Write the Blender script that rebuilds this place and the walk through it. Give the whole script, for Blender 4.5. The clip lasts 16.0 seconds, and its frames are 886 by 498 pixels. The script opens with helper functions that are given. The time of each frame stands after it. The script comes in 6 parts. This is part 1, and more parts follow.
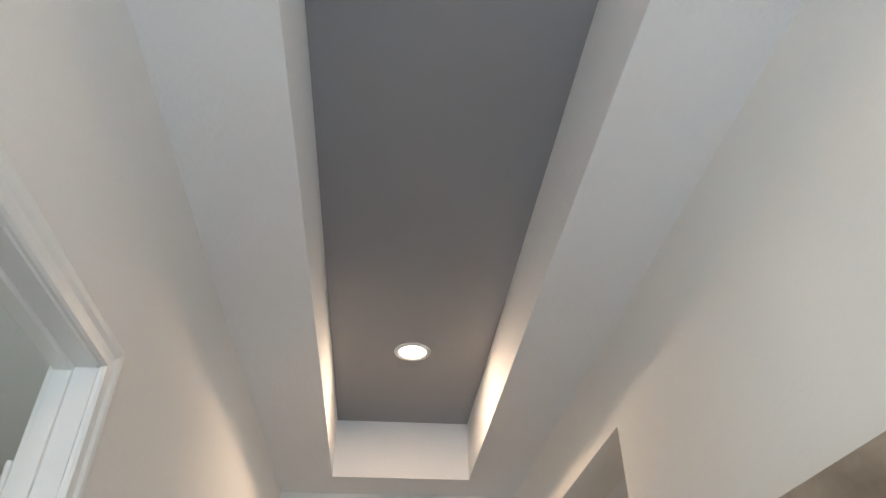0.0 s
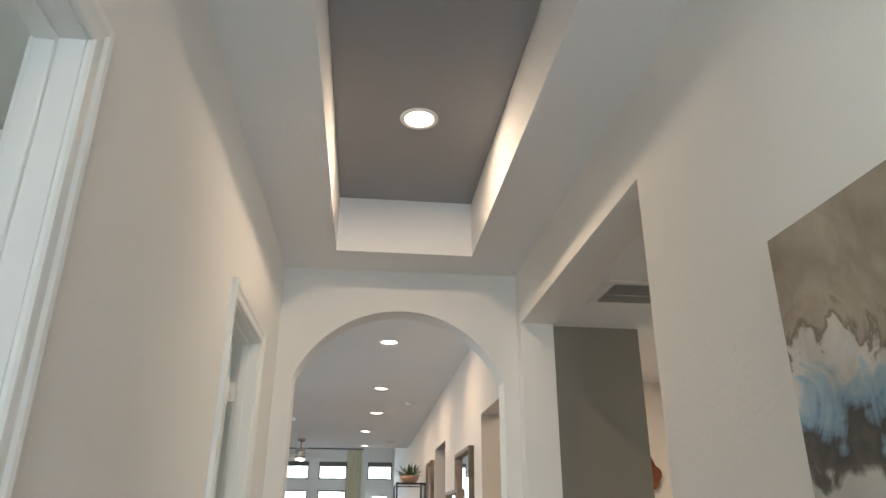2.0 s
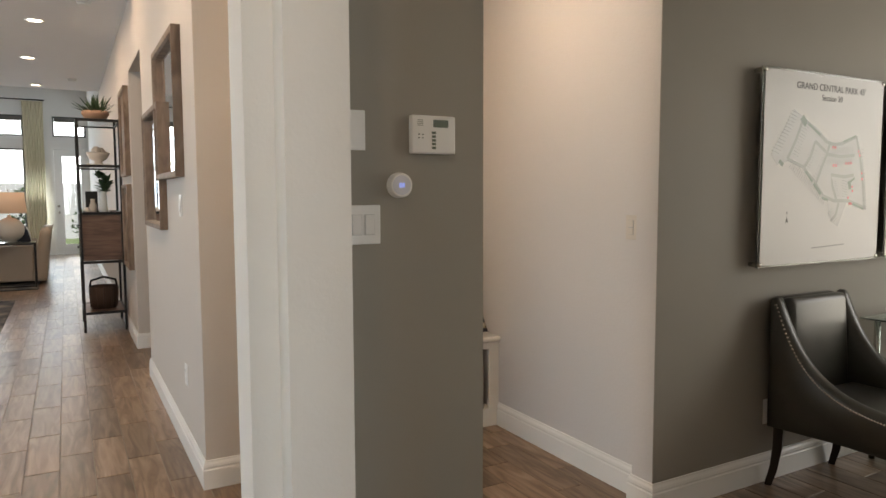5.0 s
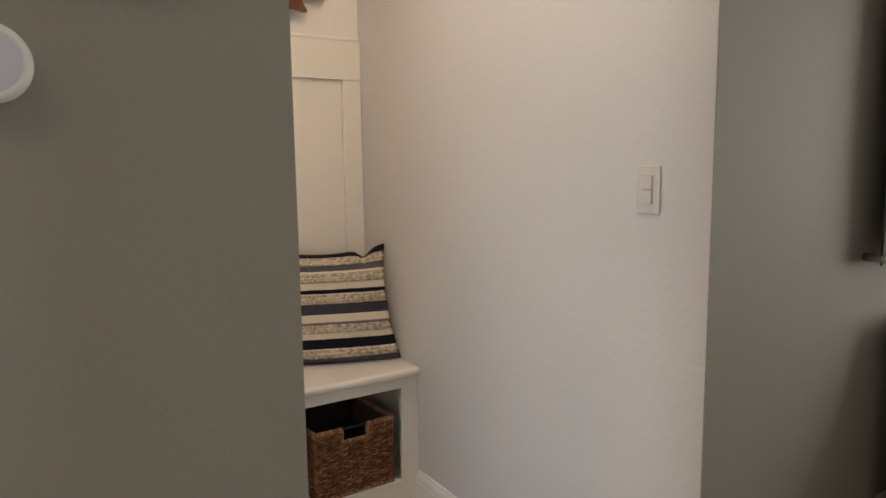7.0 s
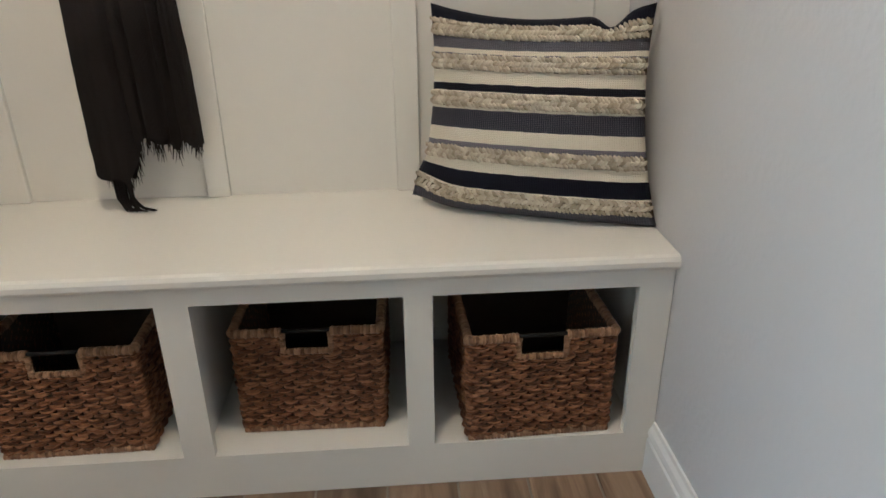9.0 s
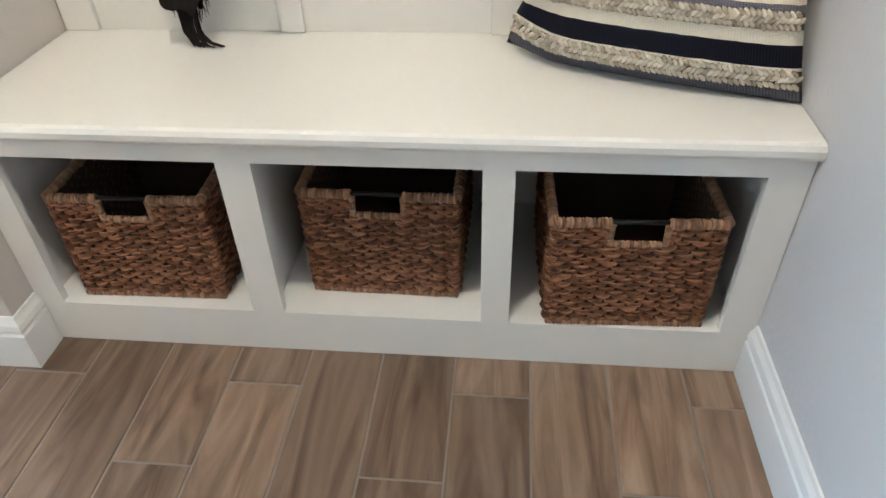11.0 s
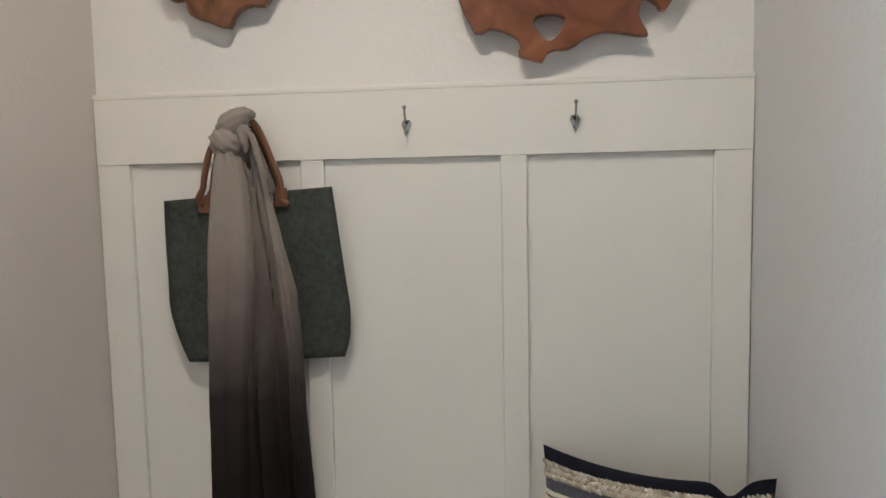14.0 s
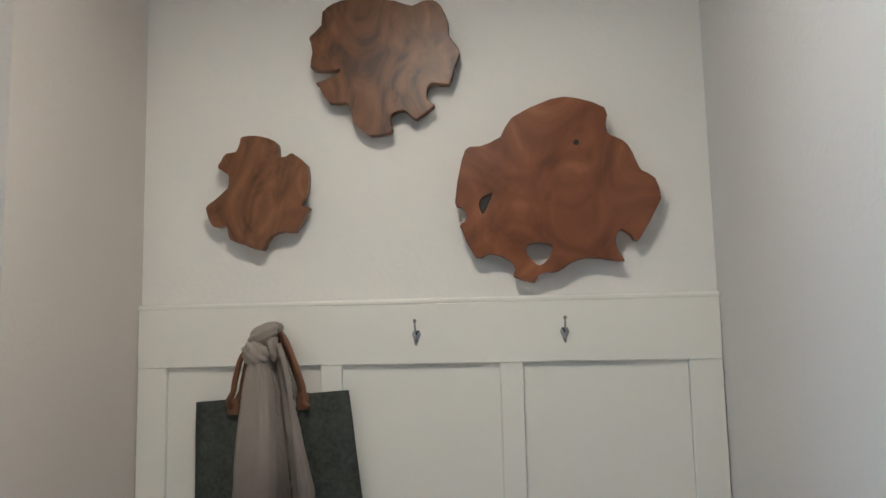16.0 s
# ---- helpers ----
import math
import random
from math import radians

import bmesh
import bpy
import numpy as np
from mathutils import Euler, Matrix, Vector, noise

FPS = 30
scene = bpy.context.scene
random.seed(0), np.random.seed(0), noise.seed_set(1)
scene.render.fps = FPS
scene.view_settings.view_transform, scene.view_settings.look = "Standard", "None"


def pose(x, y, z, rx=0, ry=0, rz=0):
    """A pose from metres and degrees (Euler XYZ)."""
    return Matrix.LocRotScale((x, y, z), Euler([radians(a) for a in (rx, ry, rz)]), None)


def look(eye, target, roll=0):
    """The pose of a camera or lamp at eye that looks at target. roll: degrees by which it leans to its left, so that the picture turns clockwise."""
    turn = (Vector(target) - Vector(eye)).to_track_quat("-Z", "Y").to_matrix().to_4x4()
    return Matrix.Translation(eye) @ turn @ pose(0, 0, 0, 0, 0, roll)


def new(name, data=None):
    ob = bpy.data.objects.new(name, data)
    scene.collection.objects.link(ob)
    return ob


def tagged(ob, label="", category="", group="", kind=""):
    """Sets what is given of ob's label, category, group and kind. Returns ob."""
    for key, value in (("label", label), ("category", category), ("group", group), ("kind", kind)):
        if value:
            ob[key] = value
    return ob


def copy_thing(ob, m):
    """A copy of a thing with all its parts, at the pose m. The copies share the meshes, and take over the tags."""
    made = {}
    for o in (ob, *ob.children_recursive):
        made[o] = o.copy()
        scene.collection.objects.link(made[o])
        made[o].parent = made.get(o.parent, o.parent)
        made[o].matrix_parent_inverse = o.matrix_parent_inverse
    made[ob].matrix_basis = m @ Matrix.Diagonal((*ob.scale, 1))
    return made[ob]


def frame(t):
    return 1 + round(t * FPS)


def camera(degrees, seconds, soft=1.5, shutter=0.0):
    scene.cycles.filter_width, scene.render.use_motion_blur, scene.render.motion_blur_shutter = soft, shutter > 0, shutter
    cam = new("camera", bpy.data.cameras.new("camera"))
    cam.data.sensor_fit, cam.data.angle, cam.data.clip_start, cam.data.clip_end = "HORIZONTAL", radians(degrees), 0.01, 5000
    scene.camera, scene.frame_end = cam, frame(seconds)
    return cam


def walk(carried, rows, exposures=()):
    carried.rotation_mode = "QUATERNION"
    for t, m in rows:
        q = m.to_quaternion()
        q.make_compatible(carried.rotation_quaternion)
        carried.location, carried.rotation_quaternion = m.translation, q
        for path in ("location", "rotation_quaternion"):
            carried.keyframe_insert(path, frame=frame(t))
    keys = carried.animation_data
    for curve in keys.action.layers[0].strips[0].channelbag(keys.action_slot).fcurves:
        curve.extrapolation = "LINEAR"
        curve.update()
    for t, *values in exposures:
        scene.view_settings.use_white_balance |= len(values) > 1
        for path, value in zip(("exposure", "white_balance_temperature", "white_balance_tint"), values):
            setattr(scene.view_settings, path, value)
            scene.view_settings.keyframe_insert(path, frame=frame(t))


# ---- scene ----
cam = camera(66.1, 16.0, shutter=0.08)
PATH = [
    (0, (-0.137, -4.157, 1.854), (0.016, -2.561, 3.049), -0.3),
    (0.5, (-0.134, -4.124, 1.835), (0.016, -2.527, 3.029), -0.2),
    (1, (-0.134, -4.075, 1.804), (0.02, -2.417, 2.912), -0.0),
    (1.5, (-0.159, -4.009, 1.763), (0.007, -2.254, 2.708), 0.2),
    (2, (-0.189, -3.901, 1.697), (0.014, -2.056, 2.442), 0.3),
    (2.5, (-0.18, -3.663, 1.611), (0.104, -1.75, 2.117), 0.0),
    (3, (-0.177, -3.367, 1.527), (0.158, -1.416, 1.814), -0.2),
    (3.5, (-0.202, -3.029, 1.481), (0.226, -1.077, 1.569), -0.3),
    (4, (-0.147, -2.68, 1.45), (0.493, -0.786, 1.381), -0.6),
    (4.5, (-0.017, -2.316, 1.44), (0.815, -0.502, 1.305), -0.5),
    (5, (0.15, -1.986, 1.413), (1.114, -0.241, 1.254), -0.2),
    (5.2, (0.206, -1.873, 1.421), (1.228, -0.162, 1.251), -0.2),
    (7.3, (1.366, -0.579, 1.318), (2.417, 1.101, 1.045), -0.6),
    (7.5, (1.483, -0.471, 1.308), (2.456, 1.254, 1.031), -0.6),
    (8, (1.661, -0.214, 1.243), (2.305, 1.651, 0.919), -0.4),
    (8.5, (1.774, 0.02, 1.13), (2.16, 1.917, 0.631), -0.7),
    (9, (1.876, 0.241, 1.117), (2.002, 2.063, 0.303), -0.7),
    (9.5, (1.911, 0.367, 1.087), (1.881, 2.114, 0.114), -1.0),
    (9.7, (1.904, 0.393, 1.063), (1.864, 2.11, 0.038), -1.0),
    (11.8, (1.921, 0.426, 1.226), (1.698, 1.941, -0.054), -2.2),
    (12, (1.906, 0.409, 1.265), (1.703, 1.977, 0.044), -1.7),
    (12.5, (1.902, 0.373, 1.34), (1.685, 2.147, 0.443), -1.3),
    (13, (1.909, 0.337, 1.39), (1.673, 2.24, 0.822), -1.4),
    (13.5, (1.885, 0.319, 1.508), (1.677, 2.268, 1.107), -1.1),
    (14, (1.897, 0.304, 1.585), (1.698, 2.287, 1.415), -1.2),
    (14.5, (1.901, 0.267, 1.648), (1.717, 2.258, 1.612), -1.2),
    (15, (1.887, 0.205, 1.661), (1.711, 2.196, 1.743), -1.1),
    (15.5, (1.888, 0.145, 1.706), (1.71, 2.133, 1.827), -1.2),
    (16, (1.898, 0.102, 1.773), (1.717, 2.083, 1.981), -1.3),
]
walk(cam, [(t, look(eye, target, roll)) for t, eye, target, roll in PATH], [
    (0, 0.33, 6700, 12), (1.5, 0.29, 6700, 8), (2.5, 0.02, 6650, 9), (3.5, -0.18, 7050, 14), (5, 0.2, 7250, 13), (7.3, 0.36, 6650, 10), (8, 0.40, 6350, 7), (8.5, 0.48, 6000, 6),
    (9, 0.70, 5650, 3), (9.5, 0.92, 5500, 3), (11.8, 1.38, 5260, 1), (12, 1.34, 5260, 1), (12.5, 0.82, 5330, 1), (13, 0.62, 5330, 3), (14, 0.41, 5290, 3), (15, 0.24, 5260, 2), (16, 0.2, 5150, 0)])

# ---------------------------------------------------------------- light
world = bpy.data.worlds.new("sky")
scene.world = world
world.use_nodes = True
wn = world.node_tree.nodes
sky = wn.new("ShaderNodeTexSky")
sky.sky_type = 'NISHITA'
sky.sun_disc = False
sky.sun_elevation = radians(58)
sky.sun_rotation = radians(194)
sky.dust_density = 0.4
wn["Background"].inputs["Strength"].default_value = 0.15
world.node_tree.links.new(sky.outputs[0], wn["Background"].inputs[0])
sun = new("sun", bpy.data.lights.new("sun", 'SUN'))
sun.data.energy, sun.data.angle, sun.data.color = 5.0, radians(0.5), (1.0, 0.95, 0.88)
sun.matrix_world = look((-4, -16, 30), (0, 0, 0))

WARM, DAY = (1.0, 0.76, 0.54), (0.68, 0.85, 1.0)


def window_light(x, y, z, tx, ty, tz, w, h, power, color=DAY):
    """Daylight that comes in through an opening."""
    ob = new("window_light", bpy.data.lights.new("window_light", 'AREA'))
    ob.data.shape, ob.data.size, ob.data.size_y = 'RECTANGLE', w, h
    ob.data.energy, ob.data.color = power, color
    ob.matrix_world = look((x, y, z), (tx, ty, tz))
    return ob


def can_light(x, y, z, power):
    ob = new("can_light_lamp", bpy.data.lights.new("can_light_lamp", 'AREA'))
    ob.data.shape, ob.data.size = 'DISK', 0.12
    ob.data.energy, ob.data.color, ob.data.spread = power, WARM, radians(178)
    ob.matrix_world = look((x, y, z - 0.012), (x, y + 0.0001, z - 1))
    return ob


CANS = [(-0.005, -1.19, 3.44, 8), (-0.005, -4.9, 3.44, 10), (-0.02, 1.73, 3.106, 12), (-0.03, 3.9, 3.106, 12), (-0.04, 5.8, 3.106, 12),
        (-0.18, 7.9, 3.106, 9), (-0.18, 10.25, 3.106, 9), (-1.44, 5.78, 3.106, 9), (1.66, 0.80, 2.85, 12)]
for c in CANS:
    can_light(*c)
window_light(5.97, -1.8, 1.6, 4, -1.8, 1.5, 2.4, 1.9, 44, (1.0, 0.98, 0.91))      # study window
window_light(0, -6.55, 1.5, 0, -4, 1.5, 1.0, 2.2, 46)          # glazed front door
window_light(-3.95, -3.3, 1.5, -1, -3.3, 1.5, 1.6, 1.6, 27, (0.80, 0.97, 0.95))    # bedroom window
window_light(-1.6, 16.7, 1.7, -1.6, 10, 1.2, 3.2, 2.4, 125)    # rear windows
window_light(-5.9, 1.9, 1.6, -1, 1.6, 1.2, 3.0, 2.0, 100)       # unseen kitchen window, added to send cool light through the passage

# ---------------------------------------------------------------- helpers


def mat(name, color, rough=0.5, metal=0.0, grain=0.0, scale=60.0, bump=0.0, spread=0.0, big=3.0, spec=0.5):
    """A procedural surface: colour varied at two scales, and relief."""
    m = bpy.data.materials.new(name)
    m.use_nodes = True
    n, l = m.node_tree.nodes, m.node_tree.links
    b = n["Principled BSDF"]
    b.inputs["Roughness"].default_value, b.inputs["Metallic"].default_value = rough, metal
    b.inputs["Specular IOR Level"].default_value = spec
    b.inputs["Base Color"].default_value = (*color, 1)
    tc = n.new("ShaderNodeTexCoord")
    fine = n.new("ShaderNodeTexNoise")
    fine.inputs["Scale"].default_value, fine.inputs["Detail"].default_value = scale, 5
    l.new(tc.outputs["Object"], fine.inputs["Vector"])
    if grain or spread:
        coarse = n.new("ShaderNodeTexNoise")
        coarse.inputs["Scale"].default_value, coarse.inputs["Detail"].default_value = big, 3
        l.new(tc.outputs["Object"], coarse.inputs["Vector"])
        hsv = n.new("ShaderNodeHueSaturation")
        hsv.inputs["Color"].default_value = (*color, 1)
        a = n.new("ShaderNodeMath")
        a.operation = 'MULTIPLY_ADD'
        a.inputs[1].default_value, a.inputs[2].default_value = grain * 2, 1 - grain - spread
        l.new(fine.outputs["Fac"], a.inputs[0])
        c = n.new("ShaderNodeMath")
        c.operation = 'MULTIPLY_ADD'
        c.inputs[1].default_value = spread * 2
        l.new(coarse.outputs["Fac"], c.inputs[0])
        l.new(a.outputs[0], c.inputs[2])
        l.new(c.outputs[0], hsv.inputs["Value"])
        l.new(hsv.outputs[0], b.inputs["Base Color"])
    if bump:
        bp = n.new("ShaderNodeBump")
        bp.inputs["Strength"].default_value, bp.inputs["Distance"].default_value = 1.0, bump
        l.new(fine.outputs["Fac"], bp.inputs["Height"])
        l.new(bp.outputs[0], b.inputs["Normal"])
    return m


def glow(name, color, strength):
    m = mat(name, color)
    b = m.node_tree.nodes["Principled BSDF"]
    b.inputs["Emission Color"].default_value, b.inputs["Emission Strength"].default_value = (*color, 1), strength
    return m


def ramp(m, stops, tex="NOISE", scale=5.0, stretch=(1, 1, 1), detail=6, distort=0.0, per_object=0.0, coord="Object"):
    """Drives a material's colour by a stretched texture through a ramp."""
    n, l = m.node_tree.nodes, m.node_tree.links
    b = n["Principled BSDF"]
    tc, mp = n.new("ShaderNodeTexCoord"), n.new("ShaderNodeMapping")
    mp.inputs["Scale"].default_value = stretch
    l.new(tc.outputs[coord], mp.inputs["Vector"])
    if per_object:
        oi, cx = n.new("ShaderNodeObjectInfo"), n.new("ShaderNodeCombineXYZ")
        mul = n.new("ShaderNodeMath")
        mul.operation = 'MULTIPLY'
        mul.inputs[1].default_value = 37.0
        l.new(oi.outputs["Random"], mul.inputs[0])
        for k in range(3):
            l.new(mul.outputs[0], cx.inputs[k])
        l.new(cx.outputs[0], mp.inputs["Location"])
    if tex == "NOISE":
        t = n.new("ShaderNodeTexNoise")
        t.inputs["Detail"].default_value, t.inputs["Distortion"].default_value = detail, distort
    else:
        t = n.new("ShaderNodeTexWave")
        t.wave_type = tex
        t.inputs["Detail"].default_value, t.inputs["Distortion"].default_value = detail, distort
    t.inputs["Scale"].default_value = scale
    l.new(mp.outputs[0], t.inputs["Vector"])
    r = n.new("ShaderNodeValToRGB")
    while len(r.color_ramp.elements) < len(stops):
        r.color_ramp.elements.new(0.5)
    for e, (pos, col) in zip(r.color_ramp.elements, stops):
        e.position, e.color = pos, (*col, 1)
    l.new(t.outputs["Fac"], r.inputs[0])
    out = r.outputs[0]
    if per_object:
        hsv = n.new("ShaderNodeHueSaturation")
        v = n.new("ShaderNodeMath")
        v.operation = 'MULTIPLY_ADD'
        v.inputs[1].default_value, v.inputs[2].default_value = per_object, 1 - per_object / 2
        l.new(oi.outputs["Random"], v.inputs[0])
        l.new(v.outputs[0], hsv.inputs["Value"])
        l.new(out, hsv.inputs["Color"])
        out = hsv.outputs[0]
    l.new(out, b.inputs["Base Color"])
    return m


def link(name, bm, material, parent=None, label="", smooth=False):
    me = bpy.data.meshes.new(name)
    bmesh.ops.recalc_face_normals(bm, faces=bm.faces)
    bm.to_mesh(me)
    bm.free()
    if smooth:
        for p in me.polygons:
            p.use_smooth = True
    me.materials.append(material)
    ob = new(name, me)
    if parent is not None:
        ob.parent = parent
    if label:
        ob["label"] = label
    return ob


def part(name, bm, material, parent, label="", smooth=False):
    return link(name, bm, material, parent, label, smooth)


def thing(name, label, category, group="", at=None):
    ob = new(name)
    ob.empty_display_size = 0.1
    if at is not None:
        ob.matrix_world = at
    return tagged(ob, label, category, group)


def box(bm, x0, y0, z0, x1, y1, z1, bevel=0.0, seg=2, m=None):
    r = bmesh.ops.create_cube(bm, size=1.0)
    vs = r["verts"]
    bmesh.ops.scale(bm, vec=(abs(x1 - x0), abs(y1 - y0), abs(z1 - z0)), verts=vs)
    bmesh.ops.translate(bm, vec=((x0 + x1) / 2, (y0 + y1) / 2, (z0 + z1) / 2), verts=vs)
    if bevel:
        es = list({e for v in vs for e in v.link_edges})
        r2 = bmesh.ops.bevel(bm, geom=es, offset=bevel, segments=seg, affect='EDGES', profile=0.5)
        vs = list({v for f in r2["faces"] for v in f.verts} | {v for v in vs if v.is_valid})
    if m is not None:
        bmesh.ops.transform(bm, matrix=m, verts=vs)
    return vs


def boxes(*rows, bevel=0.0):
    bm = bmesh.new()
    for r in rows:
        box(bm, *r, bevel=bevel)
    return bm


def cyl(bm, x, y, z0, z1, r0, r1=None, seg=24, m=None):
    r1 = r0 if r1 is None else r1
    vs = bmesh.ops.create_cone(bm, cap_ends=True, segments=seg, radius1=r0, radius2=r1, depth=z1 - z0)["verts"]
    bmesh.ops.translate(bm, vec=(x, y, (z0 + z1) / 2), verts=vs)
    if m is not None:
        bmesh.ops.transform(bm, matrix=m, verts=vs)
    return vs


def turned(profile, seg=28, m=None, bm=None):
    """A turned body from (radius, height) pairs."""
    bm = bm or bmesh.new()
    rings = []
    for r, z in profile:
        rings.append([bm.verts.new((r * math.cos(2 * math.pi * k / seg), r * math.sin(2 * math.pi * k / seg), z)) for k in range(seg)])
    for a, b in zip(rings, rings[1:]):
        for k in range(seg):
            bm.faces.new((a[k], a[(k + 1) % seg], b[(k + 1) % seg], b[k]))
    if profile[0][0] > 0.001:
        bm.faces.new(rings[0][::-1])
    if profile[-1][0] > 0.001:
        bm.faces.new(rings[-1])
    if m is not None:
        bmesh.ops.transform(bm, matrix=m, verts=[v for ring in rings for v in ring])
    return bm


def tube(points, r, seg=8, bm=None, closed=False, radii=None):
    """A round rod along points."""
    bm = bm or bmesh.new()
    pts = [Vector(p) for p in points]
    rings = []
    up = Vector((0.13, 0.21, 0.97)).normalized()
    for k, p in enumerate(pts):
        a = pts[max(k - 1, 0)] if not closed else pts[k - 1]
        b = pts[min(k + 1, len(pts) - 1)] if not closed else pts[(k + 1) % len(pts)]
        d = (b - a).normalized()
        s = d.cross(up)
        s = s.normalized() if s.length > 1e-4 else Vector((1, 0, 0))
        u = s.cross(d)
        rr = radii[k] if radii else r
        rings.append([bm.verts.new(p + rr * (math.cos(2 * math.pi * j / seg) * s + math.sin(2 * math.pi * j / seg) * u)) for j in range(seg)])
    pairs = list(zip(rings, rings[1:])) + ([(rings[-1], rings[0])] if closed else [])
    for a, b in pairs:
        for j in range(seg):
            bm.faces.new((a[j], a[(j + 1) % seg], b[(j + 1) % seg], b[j]))
    if not closed:
        bm.faces.new(rings[0][::-1])
        bm.faces.new(rings[-1])
    return bm


def plate(outline, y0, y1, holes=(), bm=None):
    """A flat slab in x and z between y0 and y1, with holes."""
    bm = bm or bmesh.new()
    edges = []
    for loop in (outline, *holes):
        vs = [bm.verts.new((x, y0, z)) for x, z in loop]
        edges += [bm.edges.new((vs[k], vs[(k + 1) % len(vs)])) for k in range(len(vs))]
    fill = bmesh.ops.triangle_fill(bm, use_beauty=True, use_dissolve=False, edges=edges)
    faces = [g for g in fill["geom"] if isinstance(g, bmesh.types.BMFace)]
    out = bmesh.ops.extrude_face_region(bm, geom=faces)
    bmesh.ops.translate(bm, vec=(0, y1 - y0, 0), verts=[g for g in out["geom"] if isinstance(g, bmesh.types.BMVert)])
    return bm


def soft_curve(pts, n=6, closed=True):
    """A smooth closed line through points."""
    out = []
    k = len(pts)
    for i in range(k):
        p0, p1, p2, p3 = (Vector(pts[(i + j) % k]) for j in (-1, 0, 1, 2))
        for s in range(n):
            t = s / n
            out.append(tuple(0.5 * ((2 * p1) + (p2 - p0) * t + (2 * p0 - 5 * p1 + 4 * p2 - p3) * t * t + (3 * p1 - p0 - 3 * p2 + p3) * t ** 3)))
    return out


def structure(name, bm, material, label, category):
    return tagged(link(name, bm, material), label, category, kind="structure")

# ---------------------------------------------------------------- materials
WHITE = mat("white_wall_paint", (0.80, 0.785, 0.76), 0.75, grain=0.012, scale=75, bump=0.0010, spread=0.015, big=1.5)
CREAM = mat("cream_wall_paint", (0.62, 0.58, 0.54), 0.75, grain=0.012, scale=75, bump=0.0010, spread=0.015, big=1.5)
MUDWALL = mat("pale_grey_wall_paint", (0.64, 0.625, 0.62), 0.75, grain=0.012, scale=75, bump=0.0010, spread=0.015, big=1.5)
CEIL = mat("ceiling_paint", (0.84, 0.845, 0.855), 0.85, grain=0.01, scale=75, bump=0.0024, spread=0.015)
GREY = mat("grey_accent_paint", (0.298, 0.280, 0.246), 0.6, grain=0.02, scale=130, bump=0.0005, spread=0.03)
TRAYGREY = mat("dark_grey_ceiling_paint", (0.285, 0.289, 0.308), 0.42, grain=0.015, scale=200, bump=0.0006, spread=0.02)
TRIM = mat("white_gloss_trim", (0.82, 0.82, 0.80), 0.28, grain=0.01, scale=30, spread=0.01)
BENCHW = mat("white_satin_cabinet_paint", (0.83, 0.815, 0.77), 0.22, grain=0.01, scale=40, spread=0.012)
PLASTIC = mat("white_plastic", (0.80, 0.80, 0.79), 0.35)
ALMOND = mat("ivory_plastic", (0.63, 0.59, 0.54), 0.35)
CLEAR = mat("clear_acrylic", (0.86, 0.9, 0.88), 0.03)
cb = CLEAR.node_tree.nodes["Principled BSDF"]
cb.inputs["Transmission Weight"].default_value, cb.inputs["IOR"].default_value = 0.92, 1.3
DARKPLASTIC = mat("dark_plastic", (0.03, 0.03, 0.03), 0.4)
GROUT = mat("grey_grout", (0.27, 0.24, 0.205), 0.9, grain=0.1, scale=200, spread=0.05)
TILE = ramp(mat("wood_look_tile", (0.3, 0.2, 0.14), 0.34), [(0.30, (0.112, 0.070, 0.042)), (0.43, (0.172, 0.112, 0.072)), (0.56, (0.242, 0.166, 0.110)), (0.72, (0.315, 0.228, 0.158))],
            scale=2.6, stretch=(6.5, 0.8, 1), detail=12, distort=1.6, per_object=0.6)
CHROME = mat("brushed_nickel", (0.62, 0.60, 0.57), 0.25, 1.0, grain=0.03, scale=80)
BLACKMETAL = mat("black_iron", (0.022, 0.020, 0.019), 0.45, 0.6, grain=0.05, scale=60)
BULB = glow("lamp_diffuser", (1.0, 0.86, 0.70), 9.0)
GLASS = mat("clear_glass", (1, 1, 1), 0.0)
gb = GLASS.node_tree.nodes["Principled BSDF"]
gb.inputs["Transmission Weight"].default_value, gb.inputs["IOR"].default_value = 1.0, 1.45
MIRROR = mat("mirror_glass", (0.9, 0.9, 0.9), 0.02, 1.0)

# ---------------------------------------------------------------- large structure
structure("floor", boxes((-6.1, -6.7, -0.12, 6.2, 17.0, -0.0025)), GROUT, "grey grout bed under wood-look plank tiles", "floor")

T = 0.12
H = 3.50
# hall, left wall with two doorways
structure("wall_hall_left", boxes((-0.80, -6.6, 0, -0.71, -3.70, H), (-0.80, -3.70, 2.49, -0.71, -2.855, H), (-0.80, -2.855, 0, -0.71, -1.345, H),
          (-0.80, -1.345, 2.49, -0.71, -0.655, H), (-0.80, -0.655, 0, -0.71, 0.0, H)), WHITE, "white textured plaster hall wall with two doorways", "wall")
structure("wall_hall_right", boxes((0.69, -6.6, 0, 0.885, -1.927, H), (0.69, -1.927, 2.785, 0.885, -0.10, H), (0.69, -0.10, 0, 0.885, 0.0, H)), WHITE,
          "white textured hall wall with a wide cased opening", "wall")

